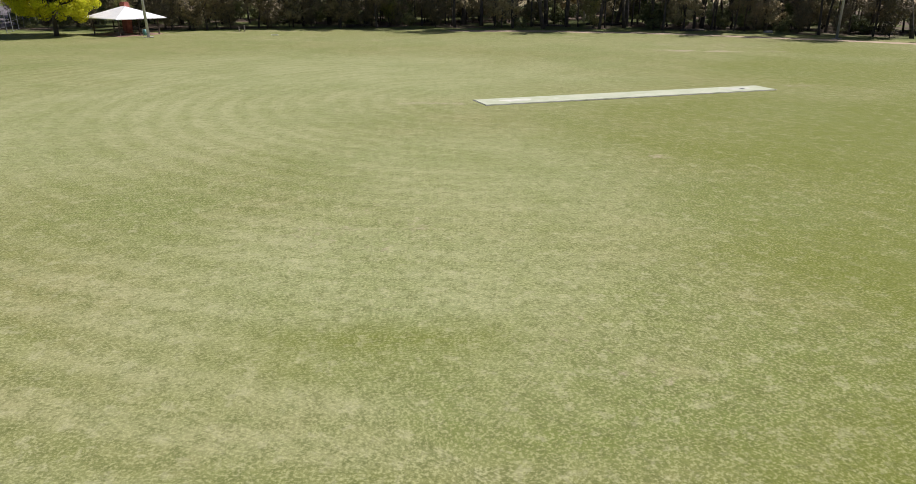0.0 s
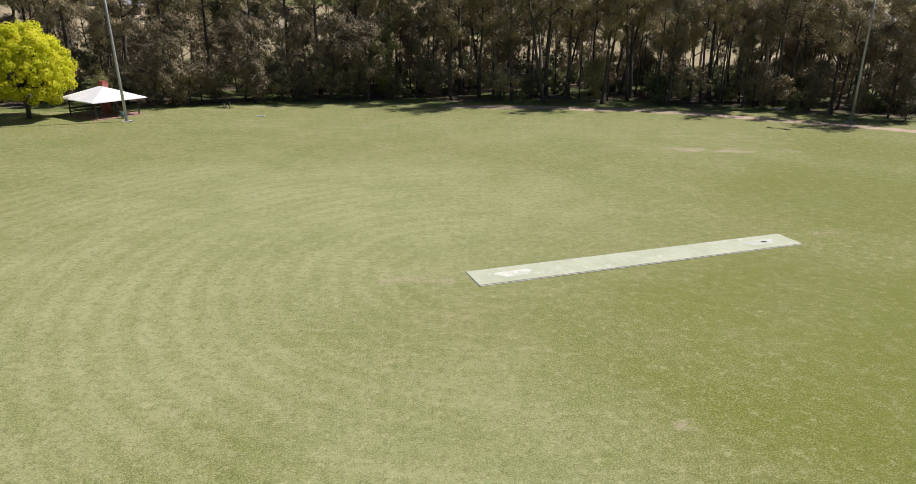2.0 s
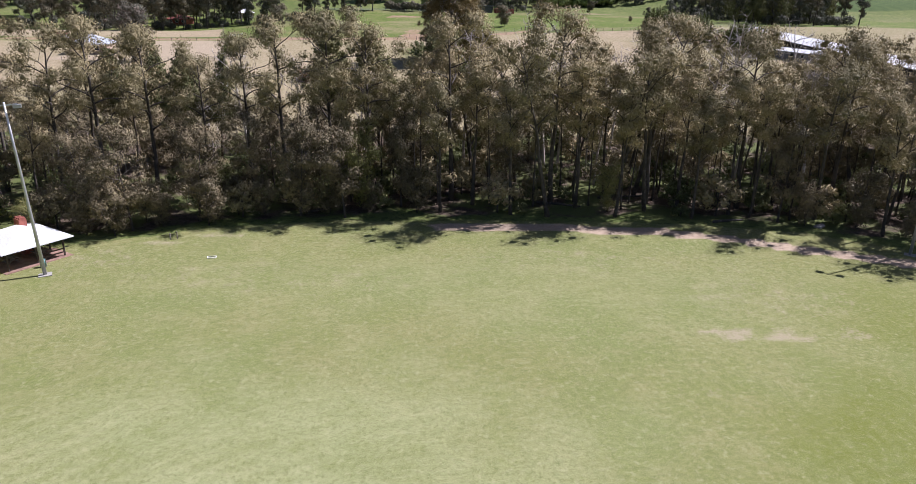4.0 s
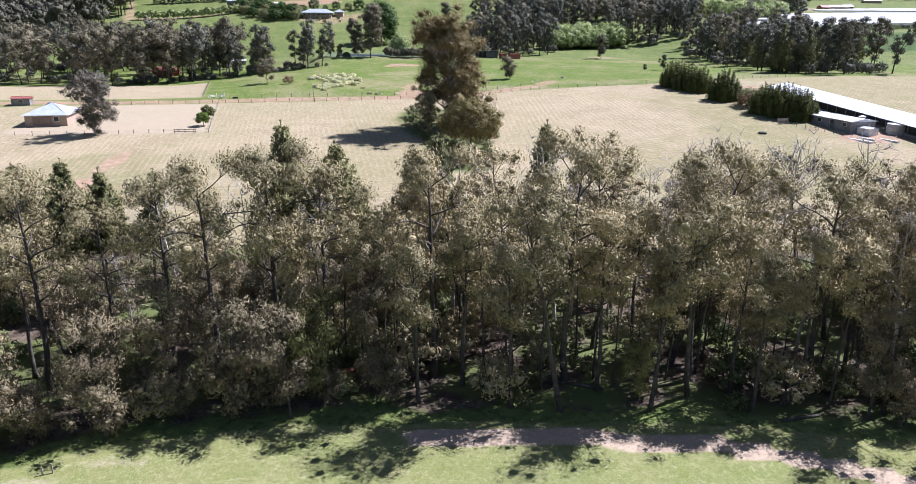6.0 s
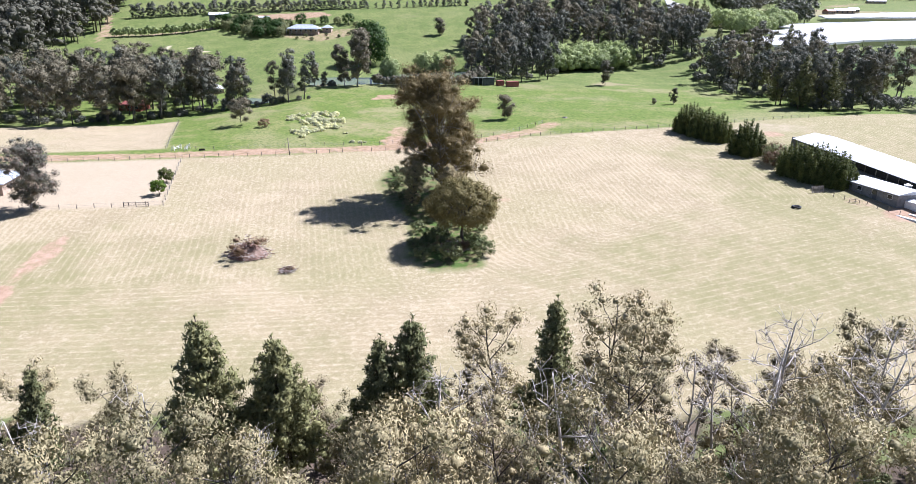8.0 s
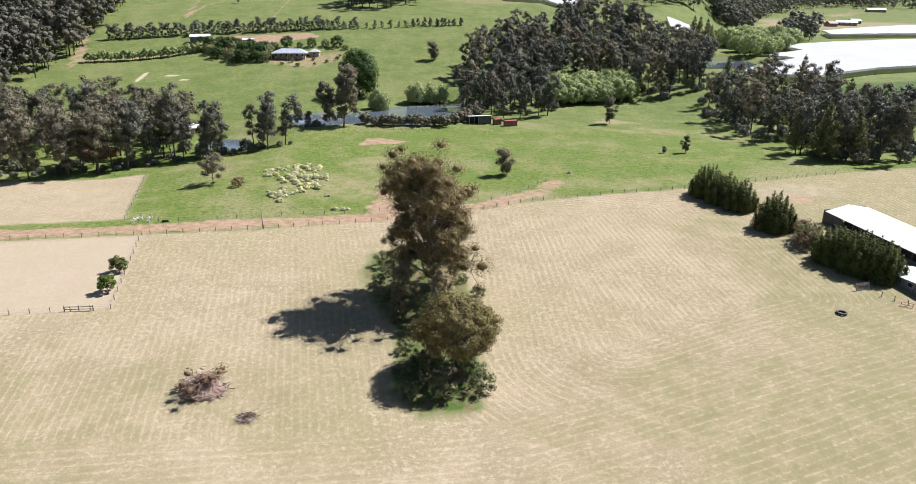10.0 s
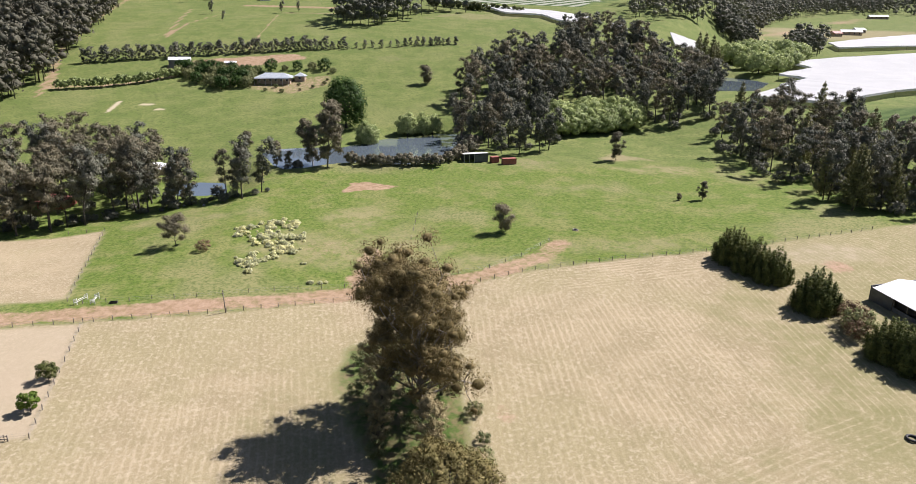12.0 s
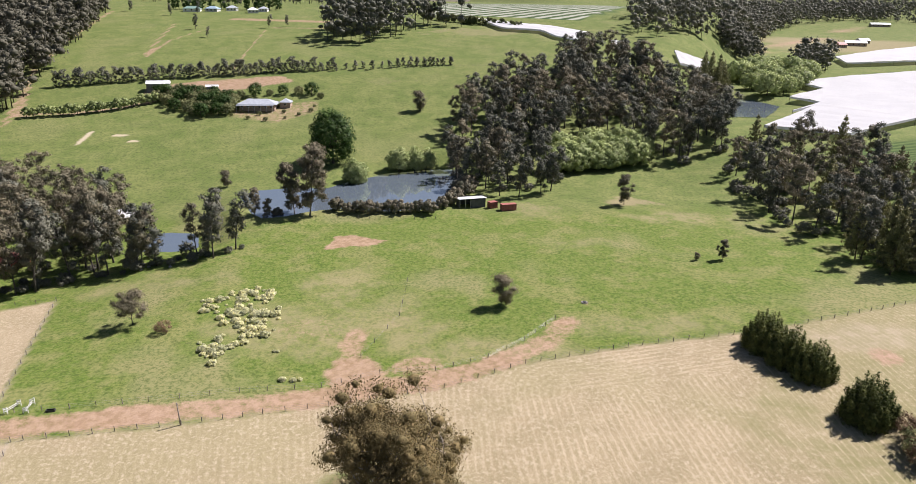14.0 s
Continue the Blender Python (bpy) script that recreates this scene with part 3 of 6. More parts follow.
    turf = blend(nt, band(nt, noise_at(nt, place, 2.6, 5, 0.8), 0.47, 0.6, 0, 0.55), turf, (0.105, 0.118, 0.038))
    turf = blend(nt, band(nt, noise_at(nt, place, 1.7, 5, 0.8), 0.52, 0.64, 0, 0.5), turf, (0.33, 0.33, 0.185))
    turf = blend(nt, band(nt, grit, 0.46, 0.64, 0, 0.55), turf, (0.31, 0.315, 0.155))
    # second pass over the same patches deepens grass green and painted vignette
    turf = blend(nt, calc(nt, "MULTIPLY", spots, band(nt, tuft, 0.42, 0.58, 0.25, 0.8)), turf, (0.122, 0.142, 0.026))
    turf = blend(nt, calc(nt, "MULTIPLY", rough_mask(bare, 2.0), 0.85), turf, (0.31, 0.268, 0.18))
    colour = blend(nt, rough_mask(oval, 0.5), colour, turf)
    colour = blend(nt, calc(nt, "MULTIPLY", rough_mask(bare, 1.0), calc(nt, "SUBTRACT", 1.0, oval)), colour, (0.4, 0.35, 0.24))
    # crops in rows
    row_mix = blend(nt, stripe, (0.03, 0.06, 0.014), blend(nt, band(nt, crops, 1.2, 1.8), (0.09, 0.13, 0.04), (0.3, 0.31, 0.25)))
    colour = blend(nt, calc(nt, "MULTIPLY", crops, 1.0, True), colour, row_mix)
    # bare red earth and the gravel path
    earth = blend(nt, band(nt, mid, 0.35, 0.65), (0.27, 0.16, 0.11), (0.38, 0.25, 0.185))
    earth = blend(nt, band(nt, fine, 0.5, 0.7, 0, 0.5), earth, (0.42, 0.31, 0.24))
    colour = blend(nt, calc(nt, "MULTIPLY", rough_mask(dirt, 1.5), 0.75), colour, earth)
    path = blend(nt, band(nt, fine, 0.35, 0.65), (0.33, 0.255, 0.18), (0.42, 0.335, 0.25))
    colour = blend(nt, rough_mask(gravel, 0.6), colour, path)
    colour = blend(nt, 1.0, colour, blend(nt, band(nt, grit, 0.25, 0.75), (0.84, 0.84, 0.84), (1.14, 1.14, 1.14)), "MULTIPLY")
    put(nt, shader.inputs["Base Color"], colour)
    shader.inputs["Specular IOR Level"].default_value = 0.12
    relief(nt, shader, calc(nt, "ADD", calc(nt, "MULTIPLY", fine, 0.7), calc(nt, "MULTIPLY", mid, 1.3)), 0.55, 0.07)
    return m


ground = build_ground()
for poly, level in WATER_LEVELS:
    bm = bmesh.new()
    bm.faces.new([bm.verts.new((x * 1.0, y * 1.0, level)) for x, y in poly])
    bmesh.ops.triangulate(bm, faces=bm.faces[:])
    pond_mesh = bpy.data.meshes.new("pond")
    bm.to_mesh(pond_mesh), bm.free()
    pond_mesh.materials.append(WATER)
    tagged(new("water", pond_mesh), "still blue-grey farm pond with grassy banks", "water", kind="structure")


# ---- mesh helpers ----
class Shape:
    """Gathers vertices and faces of one part."""

    def __init__(self):
        self.verts, self.faces, self.count, self.normals = [], [], 0, []

    def add(self, verts, faces, normals=None):
        self.verts.append(np.asarray(verts, float).reshape(-1, 3))
        self.normals.append(np.zeros_like(self.verts[-1]) if normals is None else np.asarray(normals, float))
        self.faces += [tuple(self.count + k for k in f) for f in faces]
        self.count += len(self.verts[-1])
        return self

    def box(self, x0, y0, z0, x1, y1, z1, bevel=0.0):
        v = [(x, y, z) for z in (z0, z1) for y in (y0, y1) for x in (x0, x1)]
        return self.add(v, [(0, 2, 3, 1), (4, 5, 7, 6), (0, 1, 5, 4), (2, 6, 7, 3), (0, 4, 6, 2), (1, 3, 7, 5)])

    def beam(self, a, b, wide, high=None, up=(0, 0, 1)):
        a, b, high = Vector(a), Vector(b), high or wide
        d = (b - a).normalized()
        s = d.cross(Vector(up))
        s = s.normalized() if s.length > 1e-4 else Vector((1, 0, 0))
        u = s.cross(d)
        v = [p + s * wide / 2 * i + u * high / 2 * j for p in (a, b) for i, j in ((-1, -1), (1, -1), (1, 1), (-1, 1))]
        return self.add([tuple(q) for q in v], [(3, 2, 1, 0), (4, 5, 6, 7), (0, 1, 5, 4), (1, 2, 6, 5), (2, 3, 7, 6), (3, 0, 4, 7)])

    def tube(self, pts, radii, sides=6):
        pts = [Vector(p) for p in pts]
        v, f, n = [], [], len(pts)
        side = None
        for k, p in enumerate(pts):
            d = (pts[min(k + 1, n - 1)] - pts[max(k - 1, 0)]).normalized()
            ref = side if side is not None else Vector((1, 0.13, 0.07))
            s = (ref - d * ref.dot(d))
            s = s.normalized() if s.length > 1e-4 else d.orthogonal().normalized()
            side, u = s, d.cross(s)
            for j in range(sides):
                w = 2 * math.pi * j / sides
                v.append(p + (s * math.cos(w) + u * math.sin(w)) * radii[k])
        for k in range(n - 1):
            for j in range(sides):
                q = (j + 1) % sides
                f.append((k * sides + j, k * sides + q, (k + 1) * sides + q, (k + 1) * sides + j))
        f.append(tuple(range(sides - 1, -1, -1)))
        f.append(tuple((n - 1) * sides + j for j in range(sides)))
        return self.add([tuple(q) for q in v], f)

    def leaves(self, centres, axes, lengths, widths, rng, outward):
        """Pointed leaf sprays, one face each, turned and shaded towards the outside of their clump."""
        n = len(centres)
        axes = axes / np.maximum(np.linalg.norm(axes, axis=1, keepdims=True), 1e-6)
        side = np.cross(axes, outward + rng.normal(size=(n, 3)) * 0.45)
        side /= np.maximum(np.linalg.norm(side, axis=1, keepdims=True), 1e-6)
        l, w = np.broadcast_to(lengths, n)[:, None], np.broadcast_to(widths, n)[:, None]
        v = np.stack([centres - axes * l * 0.5 - side * w * 0.45, centres + side * w * 0.55 - axes * l * 0.3, centres + axes * l * 0.5], 1)
        face = np.cross(v[:, 1] - v[:, 0], v[:, 2] - v[:, 0])
        face /= np.maximum(np.linalg.norm(face, axis=1, keepdims=True), 1e-9)
        turned = (face * outward).sum(1) < 0
        v[turned] = v[turned][:, [1, 0, 2]]
        face[turned] *= -1
        shade = outward * 0.62 + face * 0.5
        shade /= np.maximum(np.linalg.norm(shade, axis=1, keepdims=True), 1e-9)
        base = self.count + 3 * np.arange(n)
        self.verts.append(v.reshape(-1, 3))
        self.normals.append(np.repeat(shade, 3, 0))
        self.faces += [(int(i), int(i) + 1, int(i) + 2) for i in base]
        self.count += 3 * n
        return self

    def puff(self, centre, radius, flat, rng):
        """The dense inside of a leaf clump: a small uneven lump."""
        g = (1 + 5 ** 0.5) / 2
        v = np.array([(-1, g, 0), (1, g, 0), (-1, -g, 0), (1, -g, 0), (0, -1, g), (0, 1, g), (0, -1, -g), (0, 1, -g), (g, 0, -1), (g, 0, 1), (-g, 0, -1), (-g, 0, 1)]) / math.hypot(1, g)
        w = v * rng.uniform(0.7, 1.2, (12, 1)) * radius * np.array([1, 1, flat])
        return self.add(np.asarray(centre) + w, [(0, 11, 5), (0, 5, 1), (0, 1, 7), (0, 7, 10), (0, 10, 11), (1, 5, 9), (5, 11, 4), (11, 10, 2), (10, 7, 6), (7, 1, 8), (3, 9, 4), (3, 4, 2), (3, 2, 6), (3, 6, 8), (3, 8, 9), (4, 9, 5), (2, 4, 11), (6, 2, 10), (8, 6, 7), (9, 8, 1)], v)

    def mesh(self, name, material, smooth=False):
        me = bpy.data.meshes.new(name)
        me.from_pydata(np.concatenate(self.verts).tolist(), [], self.faces)
        if smooth:
            me.polygons.foreach_set("use_smooth", np.ones(len(me.polygons), bool))
        bent = np.concatenate(self.normals)
        if bent.any():
            me.polygons.foreach_set("use_smooth", np.ones(len(me.polygons), bool))
            me.normals_split_custom_set_from_vertices(bent.tolist())
        me.materials.append(material)
        return me


def part(name, shape, material, parent, label="", smooth=False):
    """One mesh object under a thing or under a part."""
    me = shape.mesh(name, material, smooth) if isinstance(shape, Shape) else shape
    ob = new(name, me)
    ob.parent = parent
    return tagged(ob, label)


def thing(name, m, label, category, group="", kind=""):
    ob = new(name)
    ob.empty_display_size = 0.2
    ob.matrix_basis = m
    return tagged(ob, label, category, group, kind)


def spot(x, y, turn=0.0, sink=0.0):
    return pose(x, y, ground_z(x, y) - sink, 0, 0, turn)


# ---- trees ----
def wander(rng, start_at, heading, length, steps, bend, lift=0.0):
    p, d, pts = np.array(start_at, float), np.array(heading, float), []
    d /= np.linalg.norm(d)
    for _ in range(steps + 1):
        pts.append(p.copy())
        d = d + rng.normal(size=3) * bend + np.array([0, 0, lift])
        d /= np.linalg.norm(d)
        p = p + d * length / steps
    return np.array(pts), d


def gum_wood(rng, high, first, spread, limbs, wood, lean=0.05, twigs=3, thick=0.013, sides=5, dome=0.25):
    """Trunk and limbs of a eucalypt; gives back the twig ends."""
    tips = []
    pts, _ = wander(rng, (0, 0, -0.4), (rng.normal() * lean, rng.normal() * lean, 1), high * 0.93, 9, 0.055, 0.03)
    r0 = high * thick
    radii = [r0 * (1.25 if k == 0 else 1) * (1 - 0.82 * k / 9) for k in range(10)]
    wood.tube(pts, radii, 7)
    tips.append((pts[-1], 1.0))
    turn = rng.uniform(0, 6.28)
    for i in range(limbs):
        f = first + (0.95 - first) * (i + rng.uniform(0, 0.8)) / limbs
        k = f * 9
        p = pts[int(k)] + (pts[min(int(k) + 1, 9)] - pts[int(k)]) * (k % 1)
        turn += 2.4 + rng.uniform(-0.5, 0.5)
        reach = spread * (0.62 + 0.42 * math.sin(math.pi * min(1, max(0, (f - first) / (1 - first))) ** 1.3)) * rng.uniform(0.6, 1.3)
        reach *= 1 - dome * max(0.0, (f - first) / (1 - first) - 0.5) / 0.5
        rise = rng.uniform(0.45, 1.1)
        arm, d = wander(rng, p, (math.cos(turn), math.sin(turn), rise), reach, 5, 0.16, 0.04)
        ra = r0 * (1 - 0.8 * f) * 0.6
        wood.tube(arm, [ra * (1 - 0.75 * j / 5) + 0.015 for j in range(6)], sides)
        tips.append((arm[-1], 1.0))
        for s in range(twigs):
            q = arm[rng.integers(2, 5)]
            out = d * 0.6 + rng.normal(size=3) * 0.7 + np.array([0, 0, 0.25])
            twig, _ = wander(rng, q, out, reach * rng.uniform(0.3, 0.55), 2, 0.2, 0.02)
            wood.tube(twig, [ra * 0.4 * (1 - 0.7 * j / 2) + 0.01 for j in range(3)], 3)
            tips.append((twig[-1], 0.85))
    return tips


def leaf_balls(rng, shape, balls, total, length, width, droop=0.5, flat=0.75, fill=2.0, core=0.45, crown_lean=True):
    """Leaves in clumps round the twig ends, thicker towards the outside of each clump, over a dense heart."""
    weight = np.array([b[1] ** 2 for b in balls])
    share = np.maximum(4, (total * weight / weight.sum()).astype(int))
    cs, ax, ns = [], [], []
    middle = np.mean([np.asarray(b[0]) for b in balls], 0)
    for (c, r), n in zip(balls, share):
        way = (np.asarray(c) - middle) * np.array([1, 1, 0.7])
        way = way / max(np.linalg.norm(way), 1e-6) if crown_lean else way * 0
        if core:
            shape.puff(c, r * core, flat, rng)
        d = rng.normal(size=(n, 3))
        d /= np.linalg.norm(d, axis=1, keepdims=True)
        rad = r * rng.uniform(0.12, 1.1, n) ** (1 / fill)
        cs.append(np.asarray(c) + d * rad[:, None] * np.array([1, 1, flat]))
        lit = d * 0.6 + way * 0.55 + np.array([0, 0, 0.2])
        ns.append(lit / np.linalg.norm(lit, axis=1, keepdims=True))
        ax.append(np.cross(d, rng.normal(size=(n, 3))) * 0.8 + np.array([0, 0, -droop]))
    cs, ax, ns = np.concatenate(cs), np.concatenate(ax), np.concatenate(ns)
    n = len(cs)
    shape.leaves(cs, ax, length * rng.uniform(0.6, 1.35, n), width * rng.uniform(0.6, 1.35, n), rng, ns)


def gum(seed, high, first=0.4, spread=5.0, limbs=11, leaves=4200, clump=1.35, size=(0.46, 0.2), leafage=None, bark=None, lean=0.05, twigs=4, droop=0.7, thick=0.013, sides=5, name="gum_tree", label="", category="tree", group="", core=0.45, dome=0.25):
    rng = np.random.default_rng(seed)
    wood, crown = Shape(), Shape()
    tips = gum_wood(rng, high, first, spread, limbs, wood, lean, twigs, thick, sides, dome)
    balls = [(t + rng.normal(size=3) * 0.25, clump * k * rng.uniform(0.7, 1.3)) for t, k in tips]
    leaf_balls(rng, crown, balls, leaves, size[0], size[1], droop, 0.8, 2.2, core)
    ob = thing(name, Matrix(), label, category, group)
    part("trunk", wood, bark or BARK, ob, smooth=True)
    part("crown", crown, leafage or GUM, ob)
    return ob


def dead_gum(seed, high, spread, limbs, label, group=""):
    rng = np.random.default_rng(seed)
    wood = Shape()
    tips = gum_wood(rng, high, 0.4, spread, limbs, wood, 0.07, 4, 0.012)
    for t, k in tips:
        for _ in range(3):
            twig, _d = wander(rng, t, rng.normal(size=3) * 0.7 + np.array([0, 0, 0.7]), rng.uniform(0.8, 2.0), 3, 0.25)
            wood.tube(twig, [0.035, 0.026, 0.018, 0.01], 4)
    ob = thing("dead_tree", Matrix(), label, "tree", group)
    part("trunk", wood, BARK_DEAD, ob, smooth=True)
    return ob


def conifer(seed, high, wide, leaves=4200, label="", open_crown=0.0, size=(0.55, 0.2), name="pine_tree", leafage=None, base=0.22, group=""):
    rng = np.random.default_rng(seed)
    wood, crown = Shape(), Shape()
    pts, _ = wander(rng, (0, 0, -0.4), (0.01, 0.01, 1), high, 8, 0.015)
    wood.tube(pts, [high * 0.013 * (1 - 0.93 * k / 8) + 0.02 for k in range(9)], 7)
    balls = [(pts[-1], 0.35), (pts[-1] - np.array([0, 0, high * 0.03]), 0.5)]
    levels = int(high * (1.35 - open_crown * 0.7))
    for i in range(levels):
        f = base + (0.96 - base) * (i + rng.uniform(0, 0.7)) / levels
        p = pts[0] + (pts[-1] - pts[0]) * f
        for s in range(5):
            turn = i * 1.3 + s * 1.257 + rng.uniform(-0.35, 0.35)
            reach = wide * (1 - f) ** 0.85 * rng.uniform(0.6, 1.15) + 0.25
            arm, d = wander(rng, p, (math.cos(turn), math.sin(turn), 0.28 + 0.35 * f), reach, 3, 0.08, 0.05)
            wood.tube(arm, [0.05, 0.04, 0.03, 0.015], 3)
            for j, k in ((1, 0.8), (2, 1.0), (3, 0.9)):
                balls.append((arm[j], (0.3 + 0.16 * reach) * k * rng.uniform(0.7, 1.2)))
    leaf_balls(rng, crown, balls, leaves, size[0], size[1], -0.9, 0.8)
    ob = thing(name, Matrix(), label, "tree", group)
    part("trunk", wood, BARK_PINE, ob, smooth=True)
    part("crown", crown, leafage or PINE, ob)
    return ob


def domed(seed, high, wide, leaves, leafage, label, name, stem=0.18, lumps=26, size=(0.5, 0.3), droop=0.2, bark=None, category="tree", group="", upright=0.0, deep=None, lump=(0.26, 0.42)):
    """Broad-leaved tree or bush: lumps of leaves over a dome, on a short branching trunk."""
    rng = np.random.default_rng(seed)
    wood, crown = Shape(), Shape()
    deep = deep or wide
    body = high * (1 - stem)
    mid = high * stem + body * 0.48
    wood.tube(wander(rng, (0, 0, -0.3), (0, 0, 1), mid + 0.2, 5, 0.04)[0], [high * 0.022 * (1.3 - 0.16 * k) for k in range(6)], 7)
    balls = []
    for i in range(lumps):
        f = (i + 0.5) / lumps
        el = math.asin(1 - 1.75 * f)
        turn = i * 2.39996
        d = np.array([math.cos(el) * math.cos(turn) * wide, math.cos(el) * math.sin(turn) * deep, math.sin(el) * body * 0.52])
        d *= rng.uniform(0.68, 0.9)
        balls.append((d + np.array([0, 0, mid]), (wide + deep) / 2 * rng.uniform(*lump)))
        if i % 3 == 0:
            arm = [np.array([0, 0, mid * 0.6]), d * 0.5 + np.array([0, 0, mid * 0.9]), d * 0.9 + np.array([0, 0, mid])]
            wood.tube(arm, [high * 0.012, high * 0.008, high * 0.003], 5)
    leaf_balls(rng, crown, balls, leaves, size[0], size[1], droop - upright, 0.85, 3.2)
    ob = thing(name, Matrix(), label, category, group)
    part("trunk", wood, bark or BARK, ob, smooth=True)
    part("crown", crown, leafage, ob)
    return ob


USED = set()


def plant(proto, x, y, scale=1.0, turn=None, sink=0.1, tilt=0.0):
    """Stand a tree at a place: the first use takes the tree itself, later ones copies."""
    turn = (x * 37.7 + y * 61.3) % 360 if turn is None else turn
    m = pose(x, y, ground_z(x, y) - sink, tilt, 0, turn)
    if proto.name not in USED:
        USED.add(proto.name)
        proto.matrix_basis = m @ Matrix.Scale(scale, 4)
        return proto
    return copy_thing(proto, m @ Matrix.Scale(scale, 4))


BELT = "trees of the forest belt"
front_gums = [gum(11 + k, h, f, s, l, n, c, (0.34, 0.15), mat, label=lab, group=BELT, twigs=t, core=0.3) for k, (h, f, s, l, n, c, t, mat, lab) in enumerate((
    (17.5, 0.24, 4.8, 15, 7000, 1.45, 2, GUM, "spreading gum tree with drooping bronze-olive foliage"),
    (22.5, 0.48, 4.6, 10, 5200, 1.45, 2, GUM_GREEN, "tall gum tree with dull green drooping leaves"),
    (15.0, 0.2, 4.2, 14, 6500, 1.4, 2, GUM, "low bushy gum tree with brownish leaf tips"),
    (25.0, 0.48, 4.8, 11, 5200, 1.5, 2, GUM_GREEN, "tall straight gum tree with a ragged olive crown"),
    (23.5, 0.56, 4.0, 9, 4200, 1.4, 2, GUM_GREEN, "slender gum tree with a high open crown"),
))]
back_gums = [gum(31 + k, h, f, s, l, n, c, (0.36, 0.16), mat, bark, label=lab, group=BELT, twigs=t, core=0.4) for k, (h, f, s, l, n, c, t, mat, bark, lab) in enumerate((
    (26.5, 0.36, 5.4, 14, 5600, 1.5, 2, GUM, BARK_PALE, "tall forest gum with sparse grey-olive crown"),
    (25.0, 0.4, 5.8, 12, 4800, 1.5, 2, GUM, BARK_PALE, "pale-limbed gum tree with an open crown"),
    (22.0, 0.28, 5.2, 15, 6000, 1.5, 2, GUM_GREEN, BARK, "rounded forest gum with dense olive leaves"),
))]
tall_gum = gum(37, 28.5, 0.46, 5.8, 12, 7000, 1.65, (0.36, 0.16), GUM_GREEN, BARK, 0.03, 2, thick=0.014, label="tall forked gum with a dark trunk and billowing crown", group=BELT, core=0.32)
wattle = gum(43, 11.5, 0.12, 3.8, 16, 6500, 1.35, (0.32, 0.14), foliage("wattle_leaves", (0.15, 0.16, 0.055), (0.27, 0.265, 0.1), (0.36, 0.33, 0.14), 0.6, 0.25), BARK, 0.08, 2, droop=1.1, label="weeping pale green wattle at the edge of the oval", group=BELT, core=0.3)
slim_gum = gum(42, 19.0, 0.6, 2.4, 7, 1800, 0.9, (0.34, 0.15), GUM_GREEN, thick=0.008, twigs=3, label="slender young gum with a thin bare stem", group=BELT, core=0.28)
low_gum = gum(41, 9.5, 0.08, 3.8, 15, 5500, 1.2, (0.32, 0.15), GUM, lean=0.12, label="low leaning gum with foliage down to the ground", group=BELT, core=0.3)
dead_gums = [dead_gum(51, 26, 4.6, 9, "dead bleached gum tree with bare forked limbs", BELT), dead_gum(52, 24, 4.0, 8, "bare silver-grey dead tree above the canopy", BELT)]
pines = [conifer(61, 27.0, 8.0, 13000, "dark green pine with upturned branches", group=BELT, base=0.35), conifer(62, 25.0, 8.0, 13000, "conical dark pine standing in the forest belt", group=BELT, base=0.35), conifer(63, 24.5, 5.0, 7000, "narrow young pine with a pointed top", group=BELT, base=0.35)]
bushes = [domed(71, 3.2, 2.0, 650, SHRUB, "grey-green understorey shrub at the forest edge", "shrub", 0.08, 12, (0.42, 0.2), category="shrub", group="understorey shrubs"),
          domed(72, 2.2, 1.6, 450, SHRUB, "low leafy shrub among the trees", "shrub", 0.05, 10, (0.4, 0.2), category="shrub", group="understorey shrubs"),
          domed(73, 5.0, 2.6, 900, GUM_GREEN, "young wattle sapling at the forest edge", "sapling", 0.15, 14, (0.5, 0.2), category="shrub", group="understorey shrubs")]

rnd = np.random.default_rng(5)


def scatter(count, xr, yr, gap, taken, ok=None):
    found, tries = [], 0
    while len(found) < count and tries < count * 60:
        tries += 1
        x, y = rnd.uniform(*xr), rnd.uniform(*yr)
        if ok and not ok(x, y):
            continue
        if all((x - a) ** 2 + (y - b) ** 2 > gap * gap for a, b in taken):
            taken.append((x, y)), found.append((x, y))
    return found


taken = []
for x, y, s in ((-8.6, 124.5, 1.05), (-50.5, 110.5, 0.42), (29, 124, 0.6), (-30, 122, 0.7)):
    plant(wattle, x, y, s), taken.append((x, y))
